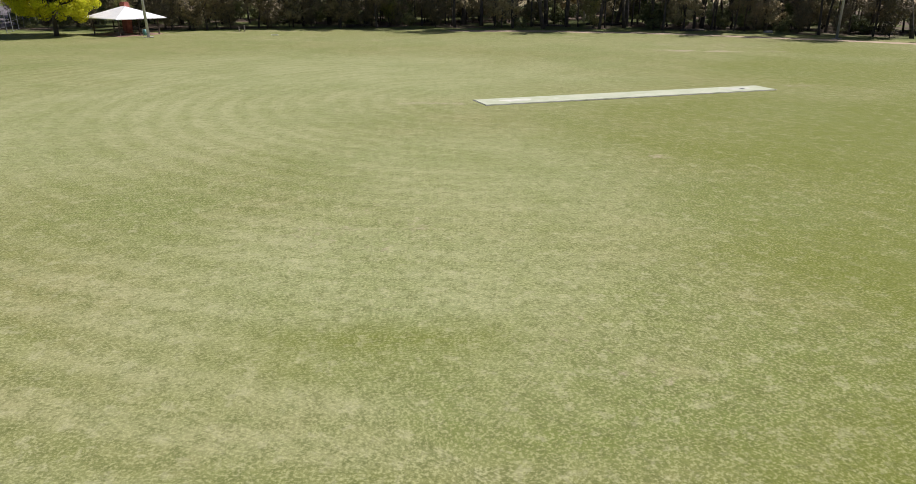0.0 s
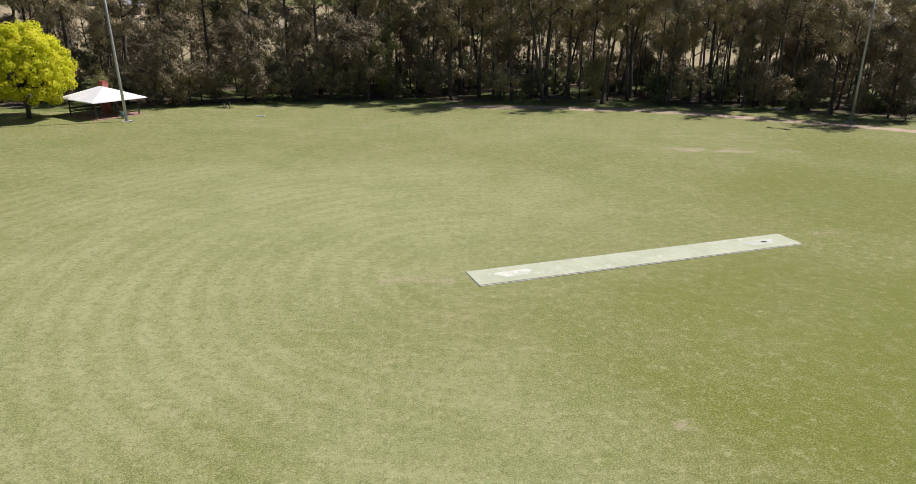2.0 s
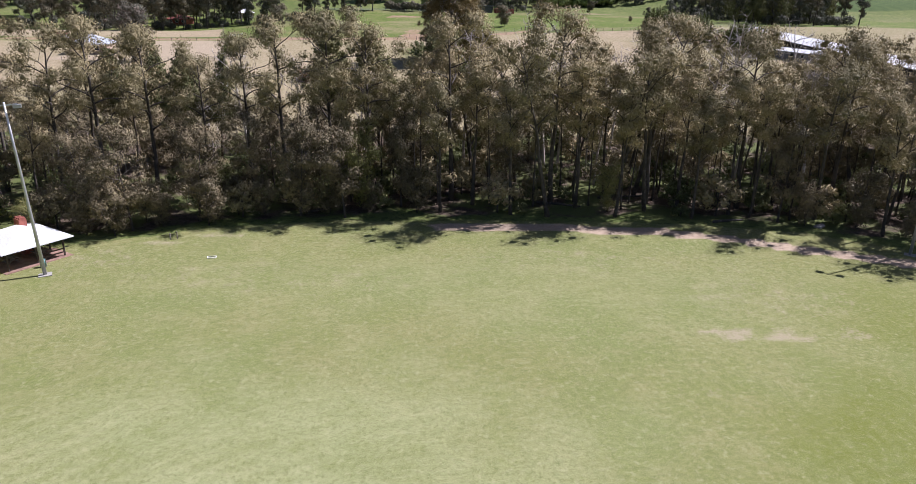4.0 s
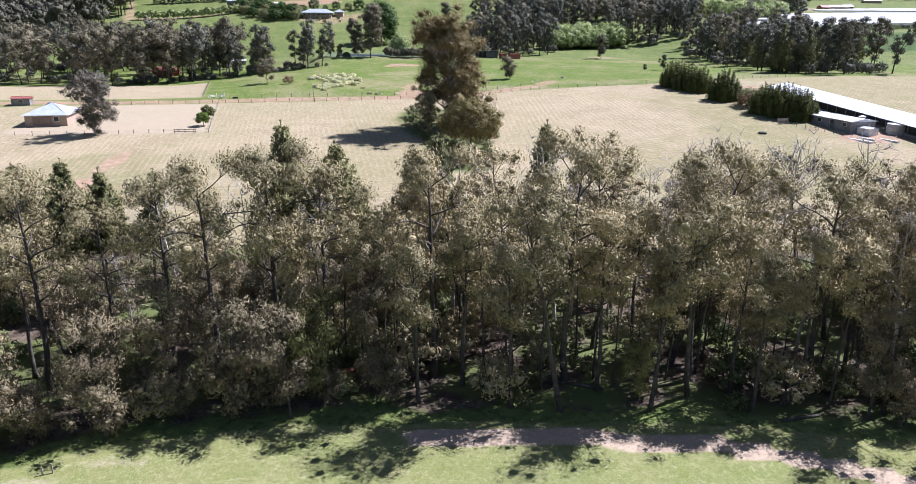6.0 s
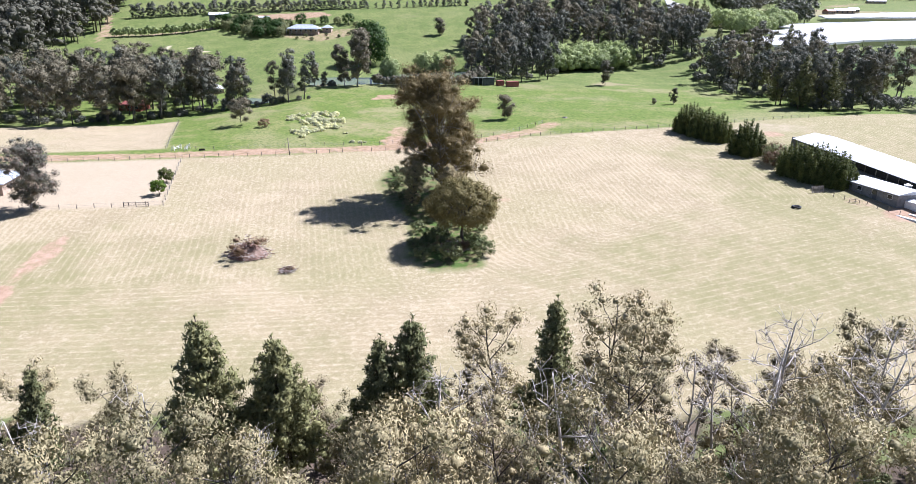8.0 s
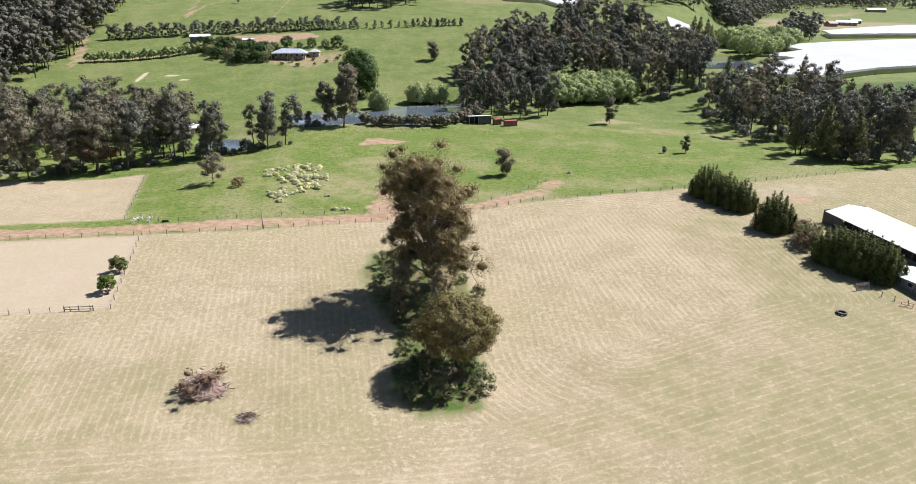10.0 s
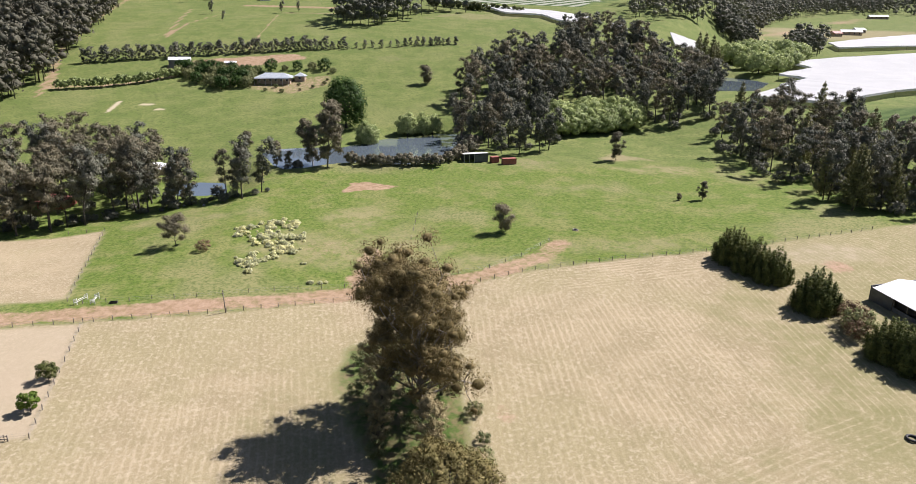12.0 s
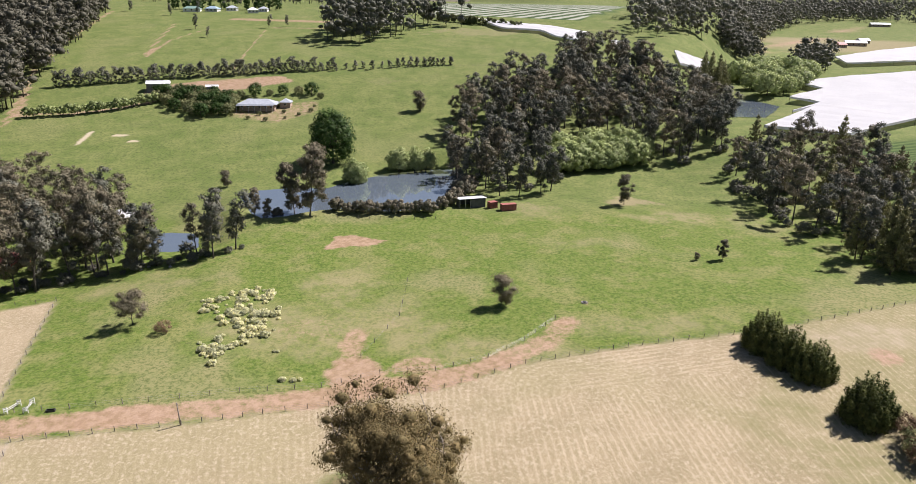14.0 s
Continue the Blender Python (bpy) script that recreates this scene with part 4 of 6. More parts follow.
# trees that stand out at the edge of the oval
EDGE = ((-38.5, 114.5, 2, 1.0), (-31, 119, 2, 0.95), (-24, 124, 0, 0.85), (-17, 121.5, 2, 1.0), (-10.5, 120.5, 2, 0.92), (-2.5, 126, 0, 0.9), (3.5, 123.5, 1, 0.9), (8.5, 127, 4, 1.0), (14, 122.5, 1, 1.02), (19.5, 121.5, 3, 1.08), (24.5, 126, 4, 1.0), (29.5, 121.5, 1, 1.05), (35, 124.5, 3, 0.95), (41, 121, 1, 0.95), (47.5, 123, 4, 0.92), (53.5, 119.5, 0, 0.95), (60, 121, 3, 0.9), (66, 113.5, 1, 0.95), (72, 115, 0, 1.0), (79, 108, 3, 0.95), (-46, 116, 0, 0.9), (-53, 119, 1, 0.85), (-61, 117, 3, 0.85), (-70, 121, 0, 0.9), (-79, 116, 1, 0.95), (88, 102, 1, 1.0), (74, 111, 0, 0.95), (83, 113, 1, 1.0), (77, 117, 3, 1.0), (90, 108, 0, 1.0), (95, 96, 3, 0.95), (70, 119, 1, 0.95), (97, 103, 1, 1.0), (85, 120, 0, 1.0), (-87, 112, 0, 1.0), (-84, 122, 3, 1.0))
for x, y, k, s in EDGE:
    plant(front_gums[k], x, y, s), taken.append((x, y))
for x, y, s in ((-19.8, 127.5, 1.0), (-12.9, 129.3, 1.03), (-8, 129.7, 0.96), (-31.6, 127, 0.8), (5.2, 129.4, 1.02), (20.8, 127.8, 1.07), (36, 128, 1.02), (50, 126, 0.98), (64, 124, 0.95), (-39, 126, 0.94), (-46, 124.5, 0.98), (-53, 127, 0.95), (-61, 124, 0.98), (-26, 129.5, 0.9), (-70, 128, 0.96)):
    plant(tall_gum, x, y, s), taken.append((x, y))
for x, y, k, s in ((-14.7, 149, 0, 1.04), (-7.2, 150.5, 1, 1.0), (0.5, 151.5, 2, 0.98), (4.2, 152, 1, 1.02), (20.5, 152, 2, 1.14), (-42, 150, 1, 0.84), (-46, 148, 0, 0.8), (-36, 151, 2, 0.85), (-55, 156, 1, 0.8)):
    plant(pines[k], x, y, s), taken.append((x, y))
for x, y, k, s in ((21.5, 139, 0, 1.13), (-9, 141, 1, 0.85), (-20, 146, 0, 0.72), (-33, 135, 1, 0.75), (8, 143, 0, 0.92), (30, 138, 1, 1.05), (49, 142, 0, 1.0), (53, 135, 1, 0.95), (39, 143, 0, 0.98), (36, 152, 1, 1.1), (47, 154, 0, 0.92), (42.5, 157, 1, 0.9), (61, 128, 1, 1.15), (58, 153, 0, 0.9), (2, 158, 1, 0.75), (14.5, 155, 1, 0.95), (-28, 140, 0, 0.8), (25, 146, 1, 1.05), (70, 150, 0, 0.95)):
    plant(dead_gums[k], x, y, s), taken.append((x, y))
for i, (x, y) in enumerate(((-40, 112.5), (-35, 116.5), (-29, 117), (-22, 121), (-13, 122.5), (-7, 124), (0, 123), (-44, 113), (-50, 115), (-57, 113), (-64, 113), (57, 118), (64, 117), (-26, 121.5), (-18, 126), (69, 113), (75, 108))):
    plant(low_gum, x, y, 0.7 + 0.13 * (i * 7 % 5)), taken.append((x, y))
for i, (x, y) in enumerate(scatter(50, (-76, 88), (125, 139), 3.9, taken, lambda x, y: y > np.interp(x, *zip(*VERGE)) + 4)):
    plant(front_gums[(0, 2, 0)[i % 3] if -42 < x < 2 else (i * 3 + int(abs(x))) % 5], x, y, rnd.uniform(0.82, 1.08) * (0.92 if -42 < x < 2 else 1.0))
for i, (x, y) in enumerate(scatter(55, (-12, 84), (120, 137), 2.3, list(taken), lambda x, y: y > np.interp(x, *zip(*VERGE)) + 5)):
    plant(slim_gum, x, y, rnd.uniform(0.7, 1.15), tilt=rnd.uniform(-4, 4))
for i, (x, y) in enumerate(scatter(96, (-84, 94), (136, 163), 3.9, taken)):
    plant(back_gums[(i + int(abs(x))) % 3], x, y, rnd.uniform(0.82, 1.1) * (0.6 if -24 < x < 8 and y > 143 else 0.7 if -30 < x < 3 else 0.64 if x < -30 and y > 138 else 0.92 if x < 0 else 1.0))
for i, (x, y) in enumerate(scatter(170, (-80, 88), (115, 160), 2.4, [], lambda x, y: y > np.interp(x, *zip(*VERGE)) + 3.0)):
    plant(bushes[i % 3], x, y, rnd.uniform(0.7, 1.3))


# ---- mid-distance trees and hedges ----
ISLE = "trees on the paddock island"
big_gum = gum(85, 33, 0.14, 13.0, 84, 76000, 2.4, (0.38, 0.19), GUM_BRONZE, BARK_PALE, 0.01, 2, thick=0.016, label="very tall gum tree with pale limbs and a bronze-olive crown", group=ISLE, dome=0.85)
plant(big_gum, 11.2, 262)
big_gum_b = gum(82, 32, 0.1, 7.5, 32, 26000, 1.6, (0.42, 0.21), GUM_GREEN, BARK, 0.04, 4, thick=0.014, label="tall dark-trunked gum tree on the paddock island", group=ISLE, dome=0.6)
plant(big_gum_b, 15.0, 269, 0.7)
plant(big_gum_b, 4.0, 268, 0.8, 140), plant(big_gum_b, 3.0, 254, 0.6, 60), plant(big_gum_b, 13.5, 250, 0.6, 200)
front_gum = domed(83, 15.0, 8.6, 17000, GUM_GOLD, "broad gum tree with a low green-gold crown and thick trunk", "gum_tree", 0.25, 84, (0.5, 0.24), 0.4, BARK, group=ISLE, lump=(0.12, 0.23))
plant(front_gum, 14.8, 232.5)
for i, (x, y) in enumerate(((6, 225), (9, 228), (19, 226), (18.5, 231), (5, 240), (20, 240), (21, 247), (1, 263), (-2, 270), (16, 237), (10, 233), (13, 229), (7, 231), (17, 234), (-1, 280), (6, 284), (21, 262), (4, 232), (12, 224), (8, 236), (11, 240), (6, 246), (15, 244), (3, 252), (9, 258), (18, 270), (13, 282), (5, 275), (0, 275), (22, 254))):
    plant(bushes[i % 2], x, y, (0.7, 0.85, 1.0, 1.15)[i % 4])



def cypress_bush(seed, high, wide, deep, leaves):
    """Cypress grown into a broad clump: many leaders side by side, each tapering to a soft point."""
    rng = np.random.default_rng(seed)
    wood, crown, balls = Shape(), Shape(), []
    for i in range(30):
        r, turn = math.sqrt((i + 0.5) / 30), i * 2.39996
        x, y = wide * 0.86 * r * math.cos(turn), deep * 0.86 * r * math.sin(turn)
        top = high * (1.02 - 0.6 * r ** 2.4) * rng.uniform(0.84, 1.08)
        lx, ly = x * 0.16, y * 0.16
        wood.tube([(x * 0.4, y * 0.4, -0.3), (x, y, top * 0.4), (x + lx, y + ly, top * 0.92)], [0.12, 0.08, 0.02], 5)
        for f in (0.06, 0.22, 0.38, 0.54, 0.68, 0.8, 0.9, 0.98):
            balls.append(((x + lx * f, y + ly * f, top * f), (1.45 * (1 - f) ** 0.6 + 0.28) * rng.uniform(0.85, 1.15)))
    leaf_balls(rng, crown, balls, leaves, 0.5, 0.26, -0.35, 1.0, 3.0)
    ob = thing("cypress_bush", Matrix(), "dense dark cypress bush in the windbreak", "hedge", "cypress windbreak")
    part("trunk", wood, BARK_PINE, ob, smooth=True)
    part("crown", crown, CYPRESS, ob)
    return ob


cypress = cypress_bush(91, 10.2, 5.3, 5.6, 17000)
plant(cypress, 98.2, 327.5, 1.0, 20)
for x, y, s, t in ((100.8, 320.5, 0.95, 70), (103.6, 314.5, 0.9, 80), (106.6, 298, 1.02, 130), (117.5, 266, 0.95, 200), (113.5, 270.5, 1.02, 10), (111, 276, 0.92, 300)):
    plant(cypress, x, y, s, t)
grey_bush = domed(92, 5.5, 3.6, 1500, RED_SHRUB, "grey-brown leafless shrub beside the windbreak", "shrub", 0.05, 14, (0.6, 0.2), category="shrub", group="shrubs by the windbreak")
plant(grey_bush, 111.5, 289)
plant(grey_bush, 108.5, 284, 0.85), plant(grey_bush, 112, 294, 0.7), plant(bushes[0], 110, 286, 1.5)

small_gum = gum(95, 9.0, 0.14, 2.6, 16, 5500, 1.5, (0.42, 0.22), GUM_MID, BARK, 0.03, 2, label="small round gum tree alone in the green paddock", group="paddock trees")
plant(small_gum, 37.7, 356.5)
thin_gum = gum(96, 13.0, 0.16, 2.8, 16, 4500, 1.3, (0.5, 0.27), GUM_MID, BARK, 0.03, 2, label="upright young gum tree alone in the pasture", group="paddock trees")
plant(thin_gum, 97.9, 450.3)
plant(thin_gum, 112.5, 386.3, 0.56), plant(small_gum, 104, 387, 0.3), plant(small_gum, -69.5, 480.4, 0.8), plant(small_gum, 15.8, 587, 1.25)
open_tree = gum(97, 10.5, 0.16, 4.2, 14, 7000, 1.6, (0.42, 0.22), GUM_MID, BARK, 0.08, 2, label="open-branched spreading tree in the green paddock", group="paddock trees")
plant(open_tree, -62.8, 351, 0.88)
plant(grey_bush, -53, 345.5, 0.6)
yard_gum = gum(98, 16.0, 0.06, 6.6, 34, 15000, 1.6, (0.42, 0.2), foliage("silver_gum_leaves", (0.1, 0.105, 0.075), (0.2, 0.19, 0.15), (0.26, 0.2, 0.16)), BARK_PALE, 0.03, 3, label="silver-leaved gum tree beside the yard fence")
plant(yard_gum, -90, 254.5)
citrus = domed(99, 4.2, 2.0, 1100, foliage("citrus_leaves", (0.07, 0.13, 0.02), (0.16, 0.24, 0.04), (0.24, 0.3, 0.06)), "small round green tree in the fenced yard", "garden_tree", 0.2, 12, (0.5, 0.32))
plant(citrus, -63.3, 266.4)
plant(domed(100, 4.0, 2.1, 1300, CYPRESS, "small dark green round tree in the fenced yard", "garden_tree", 0.15, 14, (0.45, 0.26)), -65.0, 277)
lime_tree = domed(101, 13.5, 6.9, 30000, LIME, "bright yellow-green round shade tree beside the oval", "shade_tree", 0.06, 130, (0.34, 0.24), 0.1, lump=(0.1, 0.2))
plant(lime_tree, -56.6, 100.6, turn=40)
edge_green = domed(102, 6.0, 3.4, 1800, WILLOW, "yellow-green bush at the paddock edge", "shrub", 0.05, 16, (0.4, 0.22), category="shrub")
plant(edge_green, -72, 196)

POND_TREES = "trees round the ponds"
oak = domed(111, 22.5, 9.6, 7500, OAK, "large dense dark green oak on the pond bank", "oak_tree", 0.03, 50, (1.0, 0.6), 0.2, group=POND_TREES)
plant(oak, -27, 511, 1.12)
willow = domed(112, 11.5, 5.4, 2800, WILLOW, "round pale green willow on the pond bank", "willow_tree", 0.0, 28, (1.1, 0.65), 0.6, group=POND_TREES)
plant(willow, -14.5, 487.5)
for x, y, s in ((4.5, 508, 1.0), (12, 511, 0.95), (17.5, 512.5, 0.9)):
    plant(willow, x, y, s)
pond_gum = gum(113, 27, 0.12, 6.0, 24, 6500, 1.8, (0.9, 0.5), GUM_MID, BARK_PALE, 0.04, 3, label="leaning gum tree beside the pond", group=POND_TREES)
plant(pond_gum, -27.5, 434.5)
plant(pond_gum, -34, 438, 0.75, 120), plant(pond_gum, -48, 433, 0.4, 60), plant(pond_gum, -44, 434, 0.3, 10)
hedge_bush = domed(114, 5.0, 3.0, 1300, foliage("pondside_shrub_leaves", (0.1, 0.115, 0.07), (0.2, 0.19, 0.13), (0.26, 0.22, 0.16)), "grey-green shrub in the pondside hedge", "shrub", 0.04, 14, (0.85, 0.45), category="hedge", group="pondside hedge")
plant(hedge_bush, -18, 441)
for i, x in enumerate(np.arange(-13.5, 19, 3.9)):
    plant(hedge_bush, float(x), 437.8 + 0.9 * math.sin(i * 2.1), 0.8 + 0.12 * (i % 3))
for x, y, s in ((23, 444, 0.9), (26.5, 449, 1.05), (29, 455, 1.1), (33, 462, 1.3), (35, 470, 1.4), (-40, 437, 0.75)):
    plant(hedge_bush, x, y, s)

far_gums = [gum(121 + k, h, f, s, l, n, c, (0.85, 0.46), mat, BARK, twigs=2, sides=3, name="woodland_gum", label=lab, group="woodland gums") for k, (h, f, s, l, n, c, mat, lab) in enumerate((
    (31, 0.2, 6.3, 15, 3000, 1.9, GUM_HAZED, "tall dark gum tree in the woodland"),
    (25, 0.16, 5.6, 13, 2500, 1.8, GUM_HAZED, "dark olive gum tree in the woodland"),
    (28, 0.24, 6.0, 12, 2400, 1.8, GUM_MID, "bronze-olive woodland gum with visible limbs"),
))]
broad_gum = gum(126, 23, 0.22, 8.4, 17, 3600, 2.2, (0.8, 0.44), GUM_MID, BARK, 0.06, 2, sides=3, name="woodland_gum", label="broad bronze-olive gum with a rounded crown", group="woodland gums", core=0.5)
far_pine = conifer(131, 30, 8.5, 3200, "dark tall conifer at the paddock edge", size=(1.2, 0.55), name="conifer", base=0.08, open_crown=1.0, group="woodland gums")
pale_bush = domed(132, 8, 5.2, 1700, WILLOW, "pale green willow scrub at the woodland edge", "willow_scrub", 0.03, 18, (1.0, 0.6), 0.2, category="shrub", group="willow scrub")
taken = []
# wood between the pond and the far pond
WOOD = [(29, 476), (45, 466), (62, 467), (78, 482), (80, 497), (84, 530), (126, 538), (130, 508), (152, 494), (180, 525), (188, 580), (197, 622), (196, 660), (170, 676), (140, 680), (112, 674), (84, 650), (56, 612), (38, 575), (30, 530)]
WILLOWS = [(76, 498), (84, 528), (126, 536), (124, 507), (100, 500)]


def within(poly):
    return lambda x, y: float(edge_distance(np.array([x]), np.array([y]), poly)[0]) < 0


for i, (x, y) in enumerate(scatter(165, (28, 198), (464, 682), 6.3, taken, within(WOOD))):
    plant(far_gums[i % 3], x, y, rnd.uniform(0.8, 1.12))
for i, (x, y) in enumerate(scatter(42, (74, 128), (496, 538), 3.6, [], within(WILLOWS))):
    plant(pale_bush, x, y, rnd.uniform(0.9, 1.45))
scrub = domed(133, 7.0, 4.6, 480, GUM_HAZED, "dark scrub bush under the woodland trees", "scrub_bush", 0.0, 16, (1.4, 0.7), category="shrub", group="woodland scrub")
for i, (x, y) in enumerate(scatter(130, (28, 198), (464, 682), 4.5, [], within(WOOD))):
    plant(scrub, x, y, rnd.uniform(0.6, 1.15))
for x, y, s in ((48, 463, 0.6), (56, 462, 0.72), (66, 466, 0.68), (71, 470, 0.85)):
    plant(far_gums[1], x, y, s)
# the belt goes on past the ends of the oval
BELT_ENDS = ([(92, 106), (130, 88), (200, 70), (200, 165), (92, 164)], [(-158, 110), (-220, 108), (-220, 165), (-90, 170), (-90, 164), (-158, 164)])
# wood on the right, behind the green paddock
WOOD_RIGHT = [(152, 488), (150, 440), (155, 402), (158, 375), (168, 362), (215, 372), (232, 440), (226, 495), (185, 520)]
for i, (x, y) in enumerate(scatter(64, (150, 232), (362, 520), 6.8, taken, within(WOOD_RIGHT))):
    plant(far_gums[(i * 2) % 3] if i % 6 else far_pine, x, y, rnd.uniform(0.75, 1.05))
for i, (x, y) in enumerate(scatter(110, (150, 232), (362, 520), 4.0, [], within(WOOD_RIGHT))):
    plant(scrub, x, y, rnd.uniform(0.6, 1.15))
for x, y, s in ((159, 371, 0.95), (165, 378, 1.0), (172, 370, 0.85), (157, 386, 0.8), (176, 384, 0.95), (168, 388, 0.9)):
    plant(far_pine, x, y, s)
# wood and gardens on the left
WOOD_LEFT = [(-42, 401), (-64, 391), (-98, 383), (-108, 371), (-150, 362), (-240, 356), (-250, 430), (-140, 470), (-100, 445), (-92, 420), (-84, 405), (-62, 404), (-46, 414)]
for i, (x, y) in enumerate(scatter(70, (-230, -42), (356, 470), 7, taken, within(WOOD_LEFT))):
    plant((broad_gum, far_gums[1], broad_gum, far_gums[2])[i % 4], x, y, rnd.uniform(0.75, 1.05))
for x, y, sc in ((-108, 379, 0.95), (-121, 372, 1.05), (-133, 368, 0.95), (-76, 393, 0.85), (-90, 392, 0.9), (-145, 366, 1.0)):
    plant(broad_gum, x, y, sc), taken.append((x, y))
for x, y, k, sc in ((-103, 381, 0, 1.05), (-90, 395, 2, 1.12), (-71, 394, 0, 0.95), (-53.5, 396, 1, 0.92), (-48, 403, 1, 0.85), (-60, 400, 2, 0.75), (-79, 398, 1, 0.7), (-96, 389, 1, 1.0), (-111, 374, 2, 1.0), (-120, 370, 0, 0.95), (-85, 390, 0, 0.85), (-57, 403, 1, 0.8)):
    plant(far_gums[k], x, y, sc), taken.append((x, y))
for i, (x, y) in enumerate(scatter(84, (-200, -42), (370, 470), 4.5, [], within(WOOD_LEFT))):
    plant(scrub, x, y, rnd.uniform(0.5, 0.95))
for i in range(30):
    plant(scrub, float(np.interp(i, (0, 12, 29), (-46, -98, -150))) + 1.5 * math.sin(i * 2.7), float(np.interp(i, (0, 12, 29), (402, 385, 367))) + 1.5 * math.cos(i * 1.9), (0.35, 0.5, 0.42, 0.6)[i % 4])
# hillside: garden trees, windbreak row, single trees and clumps
garden_tree = domed(141, 8, 4.6, 1300, SHRUB, "green garden tree beside the house", "garden_tree", 0.05, 18, (0.8, 0.45), group="garden trees")
dark_garden = domed(142, 9, 4.8, 1300, OAK, "dark green garden tree behind the house", "garden_tree", 0.05, 18, (0.8, 0.45), group="garden trees")
for i, (x, y) in enumerate(((-97, 594), (-104, 599), (-111, 602), (-118, 606), (-125, 610), (-99, 603), (-91, 606), (-83, 610), (-75, 612), (-67, 613), (-58, 614), (-50, 612), (-44, 607), (-107, 610), (-116, 614), (-96, 587), (-103, 592), (-128, 614))):
    plant((garden_tree, dark_garden)[i % 2], x, y, 0.7 + 0.13 * (i % 4))
avenue_tree = domed(144, 7.2, 3.2, 800, WILLOW, "round light green tree in the driveway avenue", "avenue_tree", 0.05, 12, (0.95, 0.62), group="driveway avenue")
for i in range(17):
    plant(avenue_tree, float(np.interp(i, (0, 5, 10, 16), (-138, -155, -174, -199))), float(np.interp(i, (0, 5, 10, 16), (599, 587, 579, 574))), 0.85 + 0.12 * (i % 3))
for i, (x, y) in enumerate(scatter(52, (-142, -88), (572, 612), 3.6, [], within([(-141, 606), (-123, 585), (-104, 573), (-91, 580), (-92, 602), (-118, 610), (-136, 611)]))):
    plant((garden_tree, garden_tree, dark_garden)[i % 3], x, y, rnd.uniform(0.8, 1.2))
for i, (x, y) in enumerate(((-90, 578), (-80, 573), (-70, 570), (-60, 574), (-53, 579), (-47, 585), (-46, 593), (-62, 583), (-75, 579), (-85, 583))):
    plant(garden_tree, x, y, 0.3 + 0.07 * (i % 3))
row_tree = gum(143, 15, 0.03, 4.0, 12, 1300, 1.8, (0.85, 0.46), GUM_HAZED, BARK, 0.02, 1, sides=3, name="windbreak_tree", label="young gum tree in the hillside windbreak", group="hillside windbreak")
for i in range(42):
    x = -205 + i * 5.9
    if x < -45:
        plant(row_tree, x + 2.6, float(np.interp(x, (-207, -143, -55, 40), (626, 643, 660, 678))) + 2.0 * math.sin(i * 1.9), (0.7, 0.95, 0.6, 0.8)[i % 4])
    plant(row_tree, x, float(np.interp(x, (-207, -143, -55, 40), (624, 641, 658, 676))) + 1.5 * math.sin(i * 3.3), (0.95, 0.7, 1.05, 0.8, 1.0, 0.72, 0.9)[i % 7] * (0.62 if x > -62 else 1.0))
for i in range(9):
    plant(row_tree, 0 + i * 4.6, 674 + 0.1 * i, 0.5 + 0.06 * (i % 3))
for x, y, s in ((-170, 800, 0.5), (-196, 900, 0.5), (-215, 880, 0.45), (-112, 812, 0.45), (-98, 820, 0.4), (-150, 760, 0.35), (-260, 905, 0.5)):
    plant(far_gums[1], x, y, s)

# distant woods, too many to count
def far_wood(name, poly, count, seed, low=14, high=24, label="dark distant eucalypt woodland on the hills", leafage=None):
    rng = np.random.default_rng(seed)
    xs, ys = zip(*poly)
    shape = Shape()
    balls = []
    px, py = rng.uniform(min(xs), max(xs), count * 12), rng.uniform(min(ys), max(ys), count * 12)
    keep = np.nonzero(edge_distance(px, py, poly) < 0)[0][:count]
    for x, y, z in zip(px[keep], py[keep], land(px[keep], py[keep])):
        h = rng.uniform(low, high)
        shape.tube([(x, y, z - 0.5), (x + rng.normal() * 0.4, y, z + h * 0.8)], [0.32, 0.1], 4)
        for _ in range(7):
            balls.append(((x + rng.normal() * h * 0.14, y + rng.normal() * h * 0.14, z + h * rng.uniform(0.2, 0.98)), h * rng.uniform(0.11, 0.19)))
    leaf_balls(rng, shape, balls, len(keep) * 150, 1.9, 1.1, 0.3, 0.85, core=0.6, crown_lean=False)
    ob = new(name, shape.mesh(name, leafage or GUM_HAZED))
    return tagged(ob, label, "woodland", kind="stuff")


for poly in BELT_ENDS:
    far_wood("woodland", poly, 60, 15, 16, 24, "gum trees of the forest belt past the oval")
far_wood("woodland", [(-64, 745), (-16, 746), (18, 818), (60, 824), (66, 846), (20, 855), (-40, 820)], 60, 11, 24, 34, "tall clump of gum trees on the upper slope")
far_wood("woodland", [(-232, 928), (-120, 936), (-120, 962), (-232, 955)], 34, 12, 8, 15, "garden trees round the hilltop houses", OAK)
far_wood("woodland", [(-207, 548), (-222, 644), (-252, 807), (-300, 962), (-420, 980), (-430, 700), (-320, 520), (-240, 462)], 1050, 1, 18, 30, leafage=GUM_DEEP)
far_wood("woodland", [(200, 812), (212, 772), (262, 802), (345, 915), (372, 966), (500, 1185), (620, 1385), (720, 1500), (860, 1600), (1000, 1640), (1050, 1800), (800, 1900), (600, 1750), (400, 1350), (290, 1060)], 1000, 2, 20, 32)
